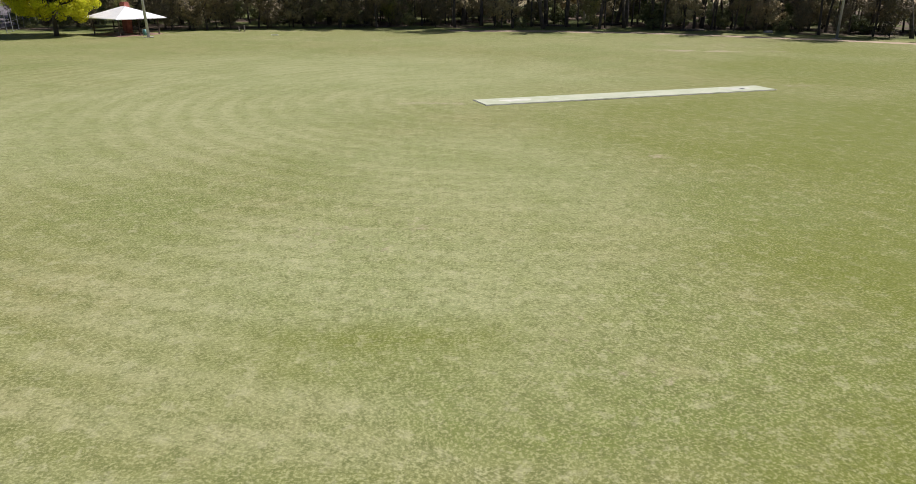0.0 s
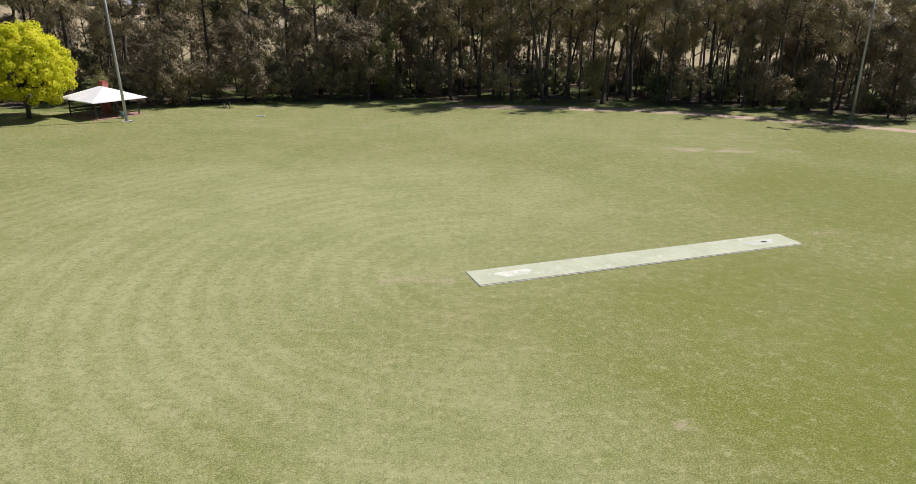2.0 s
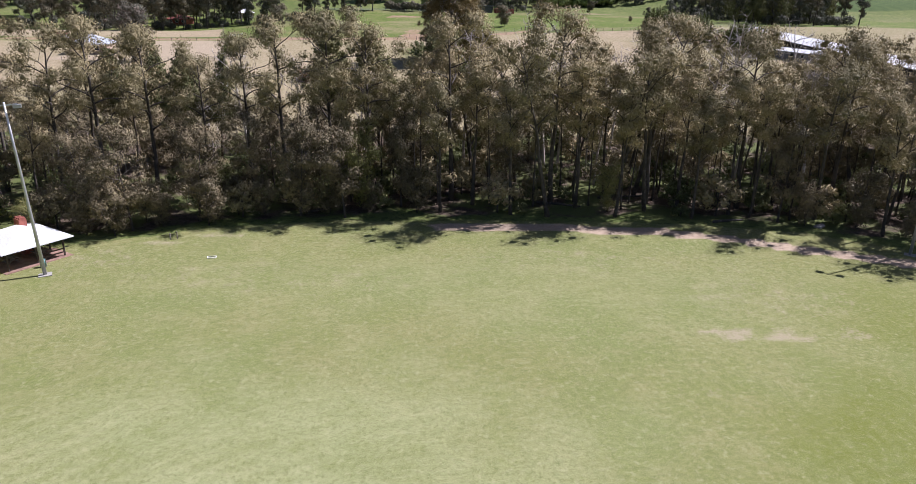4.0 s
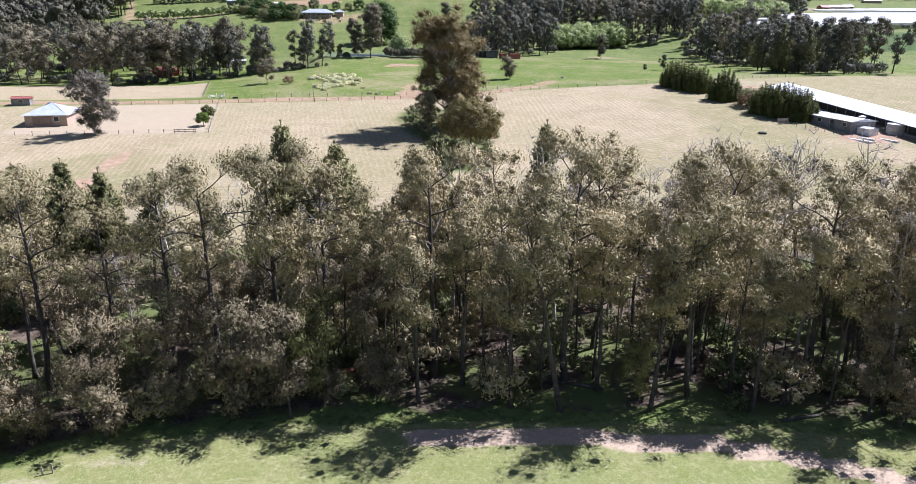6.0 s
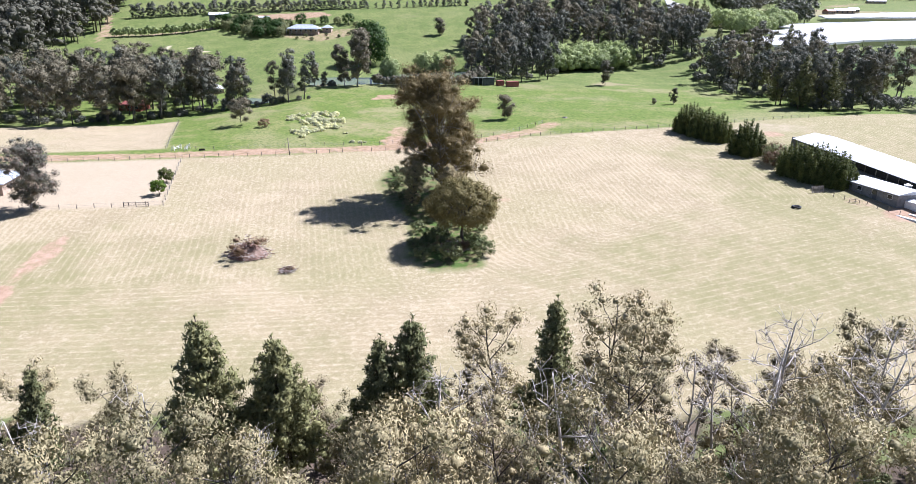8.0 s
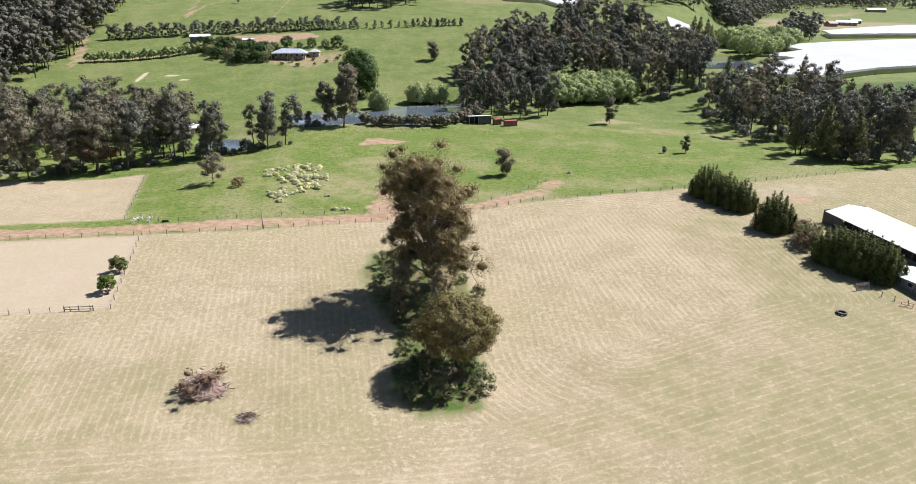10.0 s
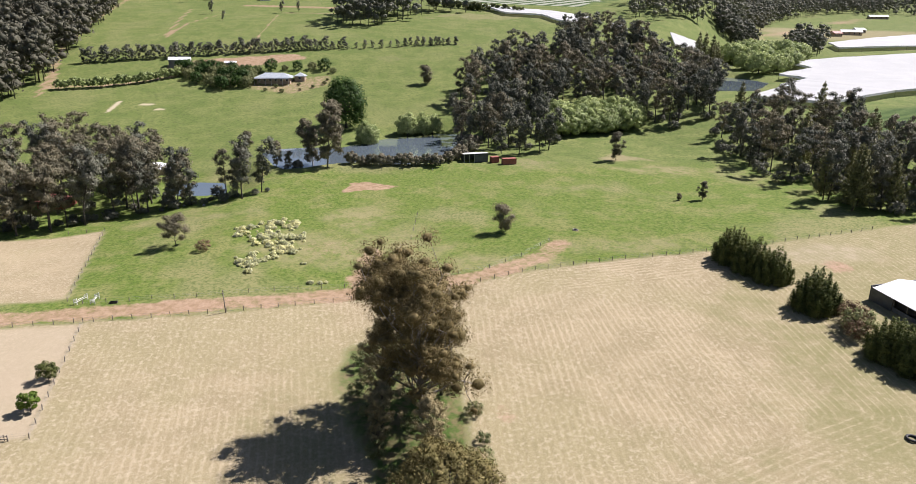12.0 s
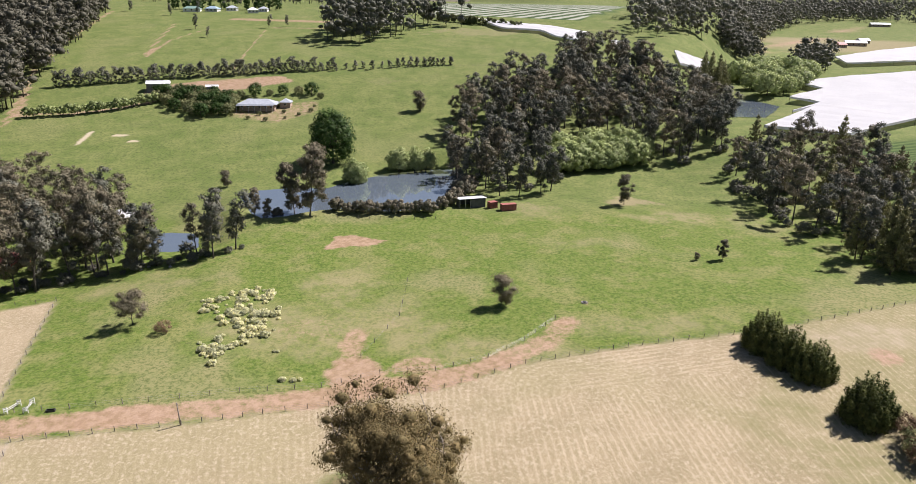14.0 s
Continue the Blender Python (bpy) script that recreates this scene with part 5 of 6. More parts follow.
far_wood("woodland", [(780, 1560), (1000, 1560), (1400, 1900), (1700, 2500), (1000, 2300)], 420, 9, 20, 32)
far_wood("woodland", [(300, 850), (345, 860), (372, 930), (350, 930), (310, 880)], 60, 10, 16, 24)
far_wood("woodland", [(1000, 1560), (1300, 1500), (2000, 2200), (1500, 2500)], 120, 3, 18, 28)
far_wood("woodland", [(-300, 1000), (-200, 975), (-130, 1010), (30, 1120), (40, 1300), (-400, 1300)], 130, 4, 12, 20)
for i, (x, y) in enumerate(scatter(46, (245, 365), (672, 850), 7, [], within([(254, 676), (274, 678), (302, 700), (350, 770), (362, 830), (337, 840), (290, 790), (266, 730)]))):
    plant(pale_bush, x, y, rnd.uniform(1.2, 1.9))
for x, y, k in ((226, 697, 1.05), (231, 701, 1.15), (236, 699, 0.95), (241, 704, 1.1), (229, 708, 1.0), (246, 708, 0.9)):
    plant(far_pine, x, y, k)
far_wood("woodland", [(342, 778), (379, 800), (443, 908), (385, 880)], 34, 7, 18, 26)
far_wood("hedgerow", [(20, 877), (60, 845), (104, 819), (108, 824), (64, 853), (22, 885)], 70, 8, 5, 7, "clipped dark hedge across the hillside", SHRUB)


# ---- the oval: pitch, shelter, light poles ----
def cricket_pitch():
    ob = thing("cricket_pitch", pose(15.3, 45.4, 0.0, 0, 0, 18.6), "pale green synthetic cricket pitch strip laid in the turf", "sports pitch")
    part("slab", Shape().box(-13.3, -1.32, -0.1, 13.3, 1.32, 0.03), CONCRETE, ob, "concrete edge")
    part("mat", Shape().box(-13.25, -1.22, 0.03, 13.25, 1.22, 0.065), PIT_MAT, ob)
    for s in (-1, 1):
        shape = Shape()
        ring = [(s * 10.3 + 1.25 * math.cos(a) * (1 + 0.2 * math.sin(3 * a)), 0.62 * math.sin(a) * (1 + 0.25 * math.cos(2 * a)), 0.07) for a in np.linspace(0, 2 * math.pi, 24, endpoint=False)]
        shape.add(ring + [(s * 10.3, 0, 0.071)], [(i, (i + 1) % 24, 24) for i in range(24)])
        part("worn_crease", shape, PIT_WORN, ob, "worn white patch")
    part("stump_plate", Shape().box(10.5, -0.12, 0.07, 10.9, 0.12, 0.085), RUBBER, ob)


cricket_pitch()


def light_pole(x, y, turn, lean=0.0):
    ob = thing("light_pole", pose(x, y, 0, 0, lean, 0) @ pose(0, 0, 0, 0, 0, turn), "tall grey steel floodlight pole on a concrete footing", "light pole", "oval floodlights")
    part("footing", Shape().box(-0.7, -0.6, -0.3, 0.7, 0.6, 0.09), CONCRETE, ob)
    part("pole", Shape().tube([(0, 0, 0), (0, 0, 7), (0, 0, 14), (0, 0, 19.8)], [0.21, 0.18, 0.145, 0.1], 12), GALV, ob, smooth=True)
    part("crossarm", Shape().box(-1.2, -0.05, 19.4, 1.2, 0.05, 19.55), GALV, ob)
    for s in (-1, 1):
        lamp = Shape().box(s * 1.15 - 0.4, -0.35, 19.1, s * 1.15 + 0.4, 0.3, 19.45)
        lamp.beam((s * 1.15, 0, 19.45), (s * 1.15, 0, 19.6), 0.08)
        part("floodlight", lamp, GALV, ob)
    return ob


light_pole(-42.6, 99.2, 25, -2.6)
light_pole(65.2, 106.3, -35)


def shelter():
    ob = thing("picnic_shelter", pose(-47.9, 104.7, 0.0, 0, 0, -35.0), "open picnic shelter with a white hipped roof and brick chimney", "shelter")
    h, e, top = 3.3, 4.25, 4.15
    part("floor_slab", Shape().box(-4.0, -4.0, -0.3, 4.0, 4.0, 0.08), surface("worn_brick_paving", (0.2, 0.12, 0.09), (0.3, 0.19, 0.15), 1.2, 0.9, bump=0.008), ob)
    roof = Shape()
    base = [(-e, -e, 2.55), (e, -e, 2.55), (e, e, 2.55), (-e, e, 2.55)]
    ridge = [(-0.5, 0, top), (0.5, 0, top)]
    under = [(a, b, c - 0.12) for a, b, c in base]
    roof.add(base + ridge + under, [(0, 1, 5, 4), (1, 2, 5), (2, 3, 4, 5), (3, 0, 4), (9, 8, 7, 6), (0, 6, 7, 1), (1, 7, 8, 2), (2, 8, 9, 3), (3, 9, 6, 0)])
    part("roof", roof, WHITE_METAL, ob)
    for sx in (-1, 1):
        for sy in (-1, 1):
            part("post", Shape().beam((sx * h, sy * h, 0.05), (sx * h, sy * h, 2.6), 0.16), TIMBER_DARK, ob)
    for sx, sy in ((-1, 0), (0, 1), (1, 0)):
        part("post", Shape().beam((sx * h, sy * h, 0.05), (sx * h, sy * h, 2.6), 0.14), TIMBER_DARK, ob)
    for a, b in (((-h, -h), (-h, 0)), ((-h, 0), (-h, h)), ((-h, h), (0, h)), ((h, 0), (h, h))):
        for z in (0.55, 1.0):
            part("rail", Shape().beam((*a, z), (*b, z), 0.06, 0.14), TIMBER_DARK, ob)
    part("chimney", Shape().box(-1.9, 0.6, 0.05, -0.7, 1.5, 4.55), BRICK_RED, ob, "red brick chimney")
    for cx in (-1.9, -1.45, -1.0):
        part("chimney_pot", Shape().box(cx, 0.7, 4.55, cx + 0.26, 1.4, 4.75), BRICK_RED, ob)


shelter()


def picnic_table(x, y, turn, material, label):
    ob = thing("picnic_table", spot(x, y, turn), label, "table", "picnic tables")
    part("tabletop", Shape().box(-1.0, -0.4, 0.7, 1.0, 0.4, 0.76), material, ob)
    for s in (-1, 1):
        part("bench", Shape().box(-1.0, s * 0.75 - 0.14, 0.42, 1.0, s * 0.75 + 0.14, 0.47), material, ob)
        part("leg", Shape().beam((s * 0.7, -0.7, 0), (s * 0.7, 0.3, 0.72), 0.08).beam((s * 0.7, 0.7, 0), (s * 0.7, -0.3, 0.72), 0.08).beam((s * 0.7, -0.8, 0.4), (s * 0.7, 0.8, 0.4), 0.07), material, ob)


picnic_table(-48.6, 103.2, -35, TIMBER_GREY, "weathered timber picnic table under the shelter roof")
picnic_table(-46.2, 105.8, -35, TIMBER_GREY, "weathered timber picnic table under the shelter roof")
picnic_table(-5.6, 129.7, 12, BRICK_RED, "reddish picnic table among the forest trees")

bin_ob = thing("rubbish_bin", spot(-44.0, 101.7), "small teal bin on a stand beside the shelter", "bin")
part("drum", Shape().tube([(0, 0, 0.1), (0, 0, 0.95)], [0.27, 0.3], 12), PLASTIC_TEAL, bin_ob, smooth=True)
part("stand", Shape().beam((-0.35, 0, -0.1), (-0.35, 0, 1.05), 0.07).beam((0.35, 0, -0.1), (0.35, 0, 1.05), 0.07), GALV, bin_ob)

for x, y, h in ((-32.4, 111.2, 0.9), (-31.6, 111.5, 1.05)):
    ob = thing("marker_post", spot(x, y), "short pale timber post at the edge of the oval", "post", "marker posts")
    part("post", Shape().beam((0, 0, -0.2), (0, 0, h), 0.13), TIMBER_GREY, ob)

ob = thing("ground_box", spot(-25.3, 104.9, 8), "white rectangular pit surround set flush in the turf", "ground box")
for a, b in (((-0.5, -0.3), (0.5, -0.3)), ((0.5, -0.3), (0.5, 0.3)), ((0.5, 0.3), (-0.5, 0.3)), ((-0.5, 0.3), (-0.5, -0.3))):
    part("edge", Shape().beam((*a, 0.04), (*b, 0.04), 0.1, 0.08), WHITE_PAINT, ob)


# ---- fences ----
POST_MESH = Shape().beam((0, 0, -0.4), (0, 0, 1.25), 0.13).mesh("post", TIMBER_GREY)
TALL_POST = Shape().tube([(0, 0, -0.4), (0, 0, 3.4)], [0.05, 0.05], 8).mesh("post", GALV)


def fence(line, gap, label, wires=(0.35, 0.75, 1.15), group="paddock fences", post=POST_MESH, wire=0.012):
    (x0, y0) = line[0]
    z0 = ground_z(x0, y0)
    ob = thing("fence", pose(x0, y0, z0), label, "fence", group)
    spots = []
    for (ax, ay), (bx, by) in zip(line, line[1:]):
        n = max(1, round(math.hypot(bx - ax, by - ay) / gap))
        spots += [(ax + (bx - ax) * k / n, ay + (by - ay) * k / n) for k in range(n)]
    spots.append(line[-1])
    places = [Vector((x - x0, y - y0, ground_z(x, y) - z0)) for x, y in spots]
    for k, p in enumerate(places):
        q = part("post", post, None, ob)
        q.matrix_basis = pose(p.x, p.y, p.z, 3 * math.sin(k * 5.1), 3 * math.sin(k * 3.7), k * 40)
    for w in wires:
        part("wire", Shape().tube([p + Vector((0, 0, w)) for p in places], [wire] * len(places), 3), WIRE, ob)


fence(FENCE_TRACK[1:-1], 4.2, "long wire fence with grey timber posts beside the red track")
fence([(-73, 311.2), (-62, 312.2), (-46, 314), (-27, 317), (-9, 318.3), (4, 323.3), (17, 323.6), (30, 328.5), (40, 336), (50, 347)], 5.5, "sparse wire fence along the upper edge of the track")
fence([(-116, 252.5), (-84, 255.5), (-59.6, 258.3), (-68.5, 301)], 4.4, "timber post fence round the dry yard")
fence([(-77.5, 313), (-93.2, 373), (-104, 371)], 5.0, "wire fence between dry and green paddocks")
fence([(-17, 433.5), (-5, 431.5), (8, 431.0), (20, 432)], 4.0, "short post fence below the pond bank")
fence([(-57.3, 658.1), (0, 666.5), (60.7, 673.6)], 9, "hillside wire fence beside the windbreak")
fence([(-1, 331), (8, 352), (10, 375)], 9, "thin electric fence across the green paddock", (0.7,))
fence([(-66, 104.5), (-69.5, 116), (-72.5, 128)], 4.0, "tall chain-wire fence on steel posts by the car park", (0.1, 1.6, 3.3), "car park fence", TALL_POST, 0.025)
fence([(112, 256.5), (117, 250), (121, 243)], 2.6, "broken yard fence beside the sheds")

rail = thing("timber_gate", spot(-66.0, 257.5, 3), "low weathered timber rail gate in the yard fence", "gate")
for z in (0.45, 1.0):
    part("rail", Shape().beam((-3.0, 0, z), (3.0, 0, z), 0.09, 0.14), TIMBER_GREY, rail)
for x in (-3.0, 0.0, 3.0):
    part("post", Shape().beam((x, 0, -0.3), (x, 0, 1.3), 0.16), TIMBER_GREY, rail)

car_park = Shape()
car_line = [(-69, 103), (-75, 130), (-95, 158), (-130, 165), (-150, 110)]
car_park.add([(x, y, ground_z(x, y) + 0.08) for x, y in car_line] + [(-100, 128, ground_z(-100, 128) + 0.08)], [(i, 5, (i + 1) % 5) for i in range(5)])
tagged(new("car_park", car_park.mesh("car_park", surface("worn_asphalt", (0.1, 0.09, 0.095), (0.15, 0.135, 0.14), 0.3, 0.9, bump=0.01))), "worn grey asphalt car park beyond the fence", "car park", kind="structure")

power = thing("power_pole", spot(-36.5, 305.3), "single weathered timber pole beside the track", "pole")
part("pole", Shape().tube([(0, 0, -0.4), (-0.1, 0, 2.5), (-0.25, 0, 5.3)], [0.15, 0.13, 0.11], 8), TIMBER_GREY, power, smooth=True)
part("bracket", Shape().beam((-0.6, 0, 5.05), (0.1, 0, 5.05), 0.08), TIMBER_GREY, power)


def horse_jump(x, y, turn):
    ob = thing("jump_stand", spot(x, y, turn), "white painted horse jump with slatted wings", "jump", "horse jumps")
    for s in (-1, 1):
        part("wing", Shape().beam((s * 1.7, -0.5, 0), (s * 1.7, -0.5, 1.7), 0.12).beam((s * 1.7, 0.5, 0), (s * 1.7, 0.5, 1.2), 0.12).beam((s * 1.7, -0.5, 1.5), (s * 1.7, 0.5, 1.1), 0.12).beam((s * 1.7, -0.5, 0.5), (s * 1.7, 0.5, 0.5), 0.12).beam((s * 1.7, -0.5, 1.0), (s * 1.7, 0.5, 0.85), 0.12), WHITE_PAINT, ob)
    for z in (0.5, 0.9):
        part("pole", Shape().tube([(-1.7, 0, z), (1.7, 0, z)], [0.06, 0.06], 8), WHITE_PAINT, ob)


horse_jump(-74.0, 312.5, 70)
horse_jump(-70.6, 312.6, 95)
ob = thing("feed_trough", spot(-65.5, 311.3, 8), "low dark feed trough beside the track", "trough")
part("basin", Shape().box(-0.9, -0.35, 0.0, 0.9, 0.35, 0.12).box(-0.9, -0.35, 0.12, -0.8, 0.35, 0.5).box(0.8, -0.35, 0.12, 0.9, 0.35, 0.5).box(-0.8, -0.35, 0.12, 0.8, -0.27, 0.5).box(-0.8, 0.27, 0.12, 0.8, 0.35, 0.5), RUBBER, ob)

# ---- paddock things ----
def brush_pile(x, y, wide, high, seed, material, label):
    rng = np.random.default_rng(seed)
    ob = thing("brush_pile", spot(x, y), label, "brush pile")
    logs, sticks = Shape(), Shape()
    for k in range(260):
        a, r = rng.uniform(0, 6.28), wide * 0.5 * rng.uniform(0, 1) ** 0.6
        top = high * (1 - (r / (wide * 0.5)) ** 1.6) * rng.uniform(0.2, 1)
        d = np.array([math.cos(a + rng.normal() * 0.7), math.sin(a + rng.normal() * 0.7), rng.uniform(-0.35, 0.5)])
        length = rng.uniform(0.8, 2.6)
        p = np.array([r * math.cos(a), r * math.sin(a) * 0.8, top + 0.1])
        tgt = logs if k % 4 == 0 else sticks
        rad = rng.uniform(0.05, 0.12) if k % 4 == 0 else rng.uniform(0.015, 0.04)
        tgt.tube([p - d * length / 2, p + rng.normal(size=3) * 0.1, p + d * length / 2], [rad, rad * 0.9, rad * 0.5], 5)
    heap = Shape()
    rings = [[(wide * 0.42 * math.cos(t) * s, wide * 0.34 * math.sin(t) * s, high * 0.62 * (1 - s * s) - 0.1) for t in np.linspace(0, 6.283, 14, endpoint=False)] for s in (1, 0.66, 0.33)]
    heap.add(sum(rings, []), [(r * 14 + i, r * 14 + (i + 1) % 14, (r + 1) * 14 + (i + 1) % 14, (r + 1) * 14 + i) for r in range(2) for i in range(14)] + [tuple(28 + i for i in range(14))])
    part("soil", heap, material, ob)
    part("brushwood", logs, TWIGS, ob), part("deadwood", sticks, BARK_DEAD, ob)
    dead = Shape()
    leaf_balls(rng, dead, [((rng.normal() * wide * 0.2, rng.normal() * wide * 0.16, high * rng.uniform(0.3, 0.8)), wide * 0.14) for _ in range(9)], 900, 0.5, 0.16, 0.1)
    part("dead_leaves", dead, RED_SHRUB, ob)
    return ob


brush_pile(-31.2, 227.6, 10.5, 4.6, 3, TWIGS, "heap of cut branches and red-brown dead brush")
brush_pile(13.0, 229.5, 6.5, 2.4, 4, TWIGS, "fallen dead branches heaped under the gum tree")
brush_pile(-21.4, 219.3, 2.6, 0.8, 5, TIMBER_GREY, "small pile of grey sticks on the hay paddock")

tyre = thing("tractor_tyre", spot(98.9, 249.6), "large black tractor tyre lying in dry grass", "tyre")
ring_shape = Shape()
ringv = [((0.95 + 0.24 * math.cos(v)) * math.cos(u), (0.95 + 0.24 * math.cos(v)) * math.sin(u), 0.23 + 0.24 * math.sin(v)) for u in np.linspace(0, 6.2832, 28, endpoint=False) for v in np.linspace(0, 6.2832, 8, endpoint=False)]
ring_shape.add(ringv, [(i * 8 + j, ((i + 1) % 28) * 8 + j, ((i + 1) % 28) * 8 + (j + 1) % 8, i * 8 + (j + 1) % 8) for i in range(28) for j in range(8)])
part("tread", ring_shape, RUBBER, tyre, smooth=True)

pallet = thing("leaning_panel", spot(109.6, 260.0, 12), "weathered grey slatted panel propped beside the paddock", "panel")
for k in range(7):
    part("slat", Shape().beam((-1.7 + k * 0.56, -0.2, 0.0), (-1.7 + k * 0.56, 0.35, 1.75), 0.42, 0.05, (0, 1, 0)), TIMBER_GREY, pallet)
for z in (0.35, 1.35):
    part("rail", Shape().beam((-1.9, -0.12 + 0.3 * z / 1.75, z), (1.9, -0.12 + 0.3 * z / 1.75, z), 0.06, 0.1), TIMBER_GREY, pallet)

hoop = thing("timber_rail", spot(114.7, 251.6, -40), "short weathered timber rail beside the farm gate", "rail")
for sx in (-1.1, 1.1):
    part("post", Shape().beam((sx, 0, -0.2), (sx, 0, 1.0), 0.1), TIMBER_GREY, hoop)
for z in (0.45, 0.95):
    part("rail", Shape().beam((-1.2, 0, z), (1.2, 0, z), 0.08), TIMBER_GREY, hoop)

firepit = thing("fire_pit", spot(60.0, 356.3), "blackened fire pit on a patch of bare red soil", "fire pit")
for k in range(9):
    a = k * 0.698
    part("stone", Shape().tube([(0.75 * math.cos(a), 0.75 * math.sin(a), -0.05), (0.75 * math.cos(a), 0.75 * math.sin(a), 0.28)], [0.24, 0.17], 6), ROCK, firepit)
part("drum", Shape().tube([(0, 0, 0), (0, 0, 0.45)], [0.42, 0.45], 12), RUBBER, firepit)

pale_bushes = [domed(151 + k, h, w, 330, PALE, "pale cream-flowering bush in the green paddock", "flowering_bush", 0.03, 9, (0.5, 0.34), category="shrub", group="flowering bushes") for k, (h, w) in enumerate(((1.1, 1.1), (0.75, 0.8)))]
prng = np.random.default_rng(12)
for cx, cy, rx, ry, n in ((-45.5, 361, 2.6, 4.4, 16), (-37, 366, 4.6, 4, 24), (-31, 366, 3, 4, 18), (-35, 353, 7, 6, 52), (-29, 344, 3.4, 4.4, 24), (-37.5, 336, 4.4, 5.6, 32), (-22.5, 334.5, 1, 1, 2), (-16.5, 321.6, 2.8, 0.7, 6), (-26, 352, 2, 5, 4)):
    for _ in range(n):
        plant(pale_bushes[int(prng.integers(2))], cx + prng.normal() * rx * 0.55, cy + prng.normal() * ry * 0.55, prng.uniform(0.65, 1.2))


# ---- buildings ----
def hip_house(name, x, y, turn, long, deep, wall, rise, roof_mat, wall_mat, label, windows=3, category="house", group="", eave=0.6, floor_drop=0.6, gable=False):
    ob = thing(name, spot(x, y, turn), label, category, group)
    a, b = long / 2, deep / 2
    part("wall", Shape().box(-a, -b, -floor_drop - 1.5, a, b, wall), wall_mat, ob)
    e, f = a + eave, b + eave
    inset = b if not gable else 0.0
    v = [(-e, -f, wall), (e, -f, wall), (e, f, wall), (-e, f, wall), (-a + inset if not gable else -e, 0, wall + rise), (a - inset if not gable else e, 0, wall + rise)]
    u = [(p, q, wall - 0.14) for p, q, _ in v[:4]]
    part("roof", Shape().add(v + u, [(0, 1, 5, 4), (1, 2, 5), (2, 3, 4, 5), (3, 0, 4), (9, 8, 7, 6), (0, 6, 7, 1), (1, 7, 8, 2), (2, 8, 9, 3), (3, 9, 6, 0)]), roof_mat, ob)
    part("ridge_cap", Shape().beam(v[4], v[5], 0.3, 0.08), roof_mat, ob)
    for k in range(windows):
        cx = -a + long * (k + 0.5) / windows
        win = part("window", Shape().box(cx - 0.75, -b - 0.06, 0.85, cx + 0.75, -b + 0.02, wall - 0.5), WHITE_PAINT, ob)
        part("pane", Shape().box(cx - 0.66, -b - 0.075, 0.94, cx + 0.66, -b - 0.05, wall - 0.59), GLASS_DARK, win)
    return ob


farmhouse = hip_house("farmhouse", -77.5, 590.5, -2, 20, 9, 2.8, 2.6, GREY_METAL, BRICK_TAN, "long low farmhouse with a pale grey hipped roof", 6, eave=1.4)
part("verandah_roof", Shape().box(-11.0, -7.4, 2.3, 10.0, -4.5, 2.4), GREY_METAL, farmhouse)
for k in range(7):
    part("verandah_post", Shape().beam((-10.8 + k * 3.4, -7.2, -1.5), (-10.8 + k * 3.4, -7.2, 2.35), 0.14), WHITE_PAINT, farmhouse)
hip_house("garage", -62.5, 594, -2, 6, 6, 2.6, 2.0, GREY_METAL, BRICK_TAN, "small garage beside the farmhouse", 1, "garage")
hip_house("farm_shed", -143, 620.5, 12, 13, 7, 4.0, 1.6, WHITE_METAL, WALL_GREY, "pale roofed farm shed beside the red yard", 1, "shed", "farm sheds", 0.3, gable=True)
hip_house("farm_shed", -111, 620, 8, 7, 4, 2.6, 0.9, WHITE_METAL, WALL_GREY, "small white shed in the red yard", 1, "shed", "farm sheds", 0.3, gable=True)
yard_house = hip_house("cottage", -109.5, 271.0, 8, 11.5, 12.5, 2.8, 3.0, GREY_METAL, BRICK_TAN, "tan cottage with a pale blue-grey hipped roof", 2, eave=0.7)
part("garage_door", Shape().box(-3.6, -6.36, 0.05, 1.6, -6.26, 2.3), surface("brown_garage_door", (0.2, 0.15, 0.12), (0.26, 0.2, 0.16), 0.6, 0.7), yard_house)
hip_house("stable", -132, 296, 12, 5.5, 3.6, 2.3, 0.5, RED_STEEL, WALL_GREY, "small dark stable with a rusty red roof", 1, "shed", "", 0.3, gable=True)
hip_house("cottage", -101, 446, 20, 11, 8, 2.6, 2.2, WHITE_METAL, BRICK_TAN, "white-roofed cottage among the gum trees", 3)
hip_house("cottage", -122, 402, -10, 10, 8, 2.6, 2.2, RED_STEEL, BRICK_RED, "red-roofed cottage half hidden by gum trees", 3)
green_roof = surface("green_roof_sheet", (0.16, 0.26, 0.22), (0.2, 0.3, 0.26), 0.4, 0.5)
blue_roof = surface("blue_roof_sheet", (0.3, 0.42, 0.5), (0.36, 0.48, 0.56), 0.4, 0.5)
for x, y, t, l, rm, lab in ((-205, 915, 5, 16, green_roof, "green-roofed house on the hilltop"), (-186, 918, -10, 12, blue_roof, "blue-roofed house on the hilltop"), (-170, 930, 0, 10, GREY_METAL, "grey-roofed house on the hilltop"), (-145, 908, 15, 10, WHITE_METAL, "white cottage on the hilltop"), (-138, 925, 0, 8, GREY_METAL, "small grey-roofed house on the hilltop")):
    hip_house("hill_house", x, y, t, l, 8, 2.8, 2.4, rm, WHITE_PAINT, lab, 3, "house", "hilltop houses")
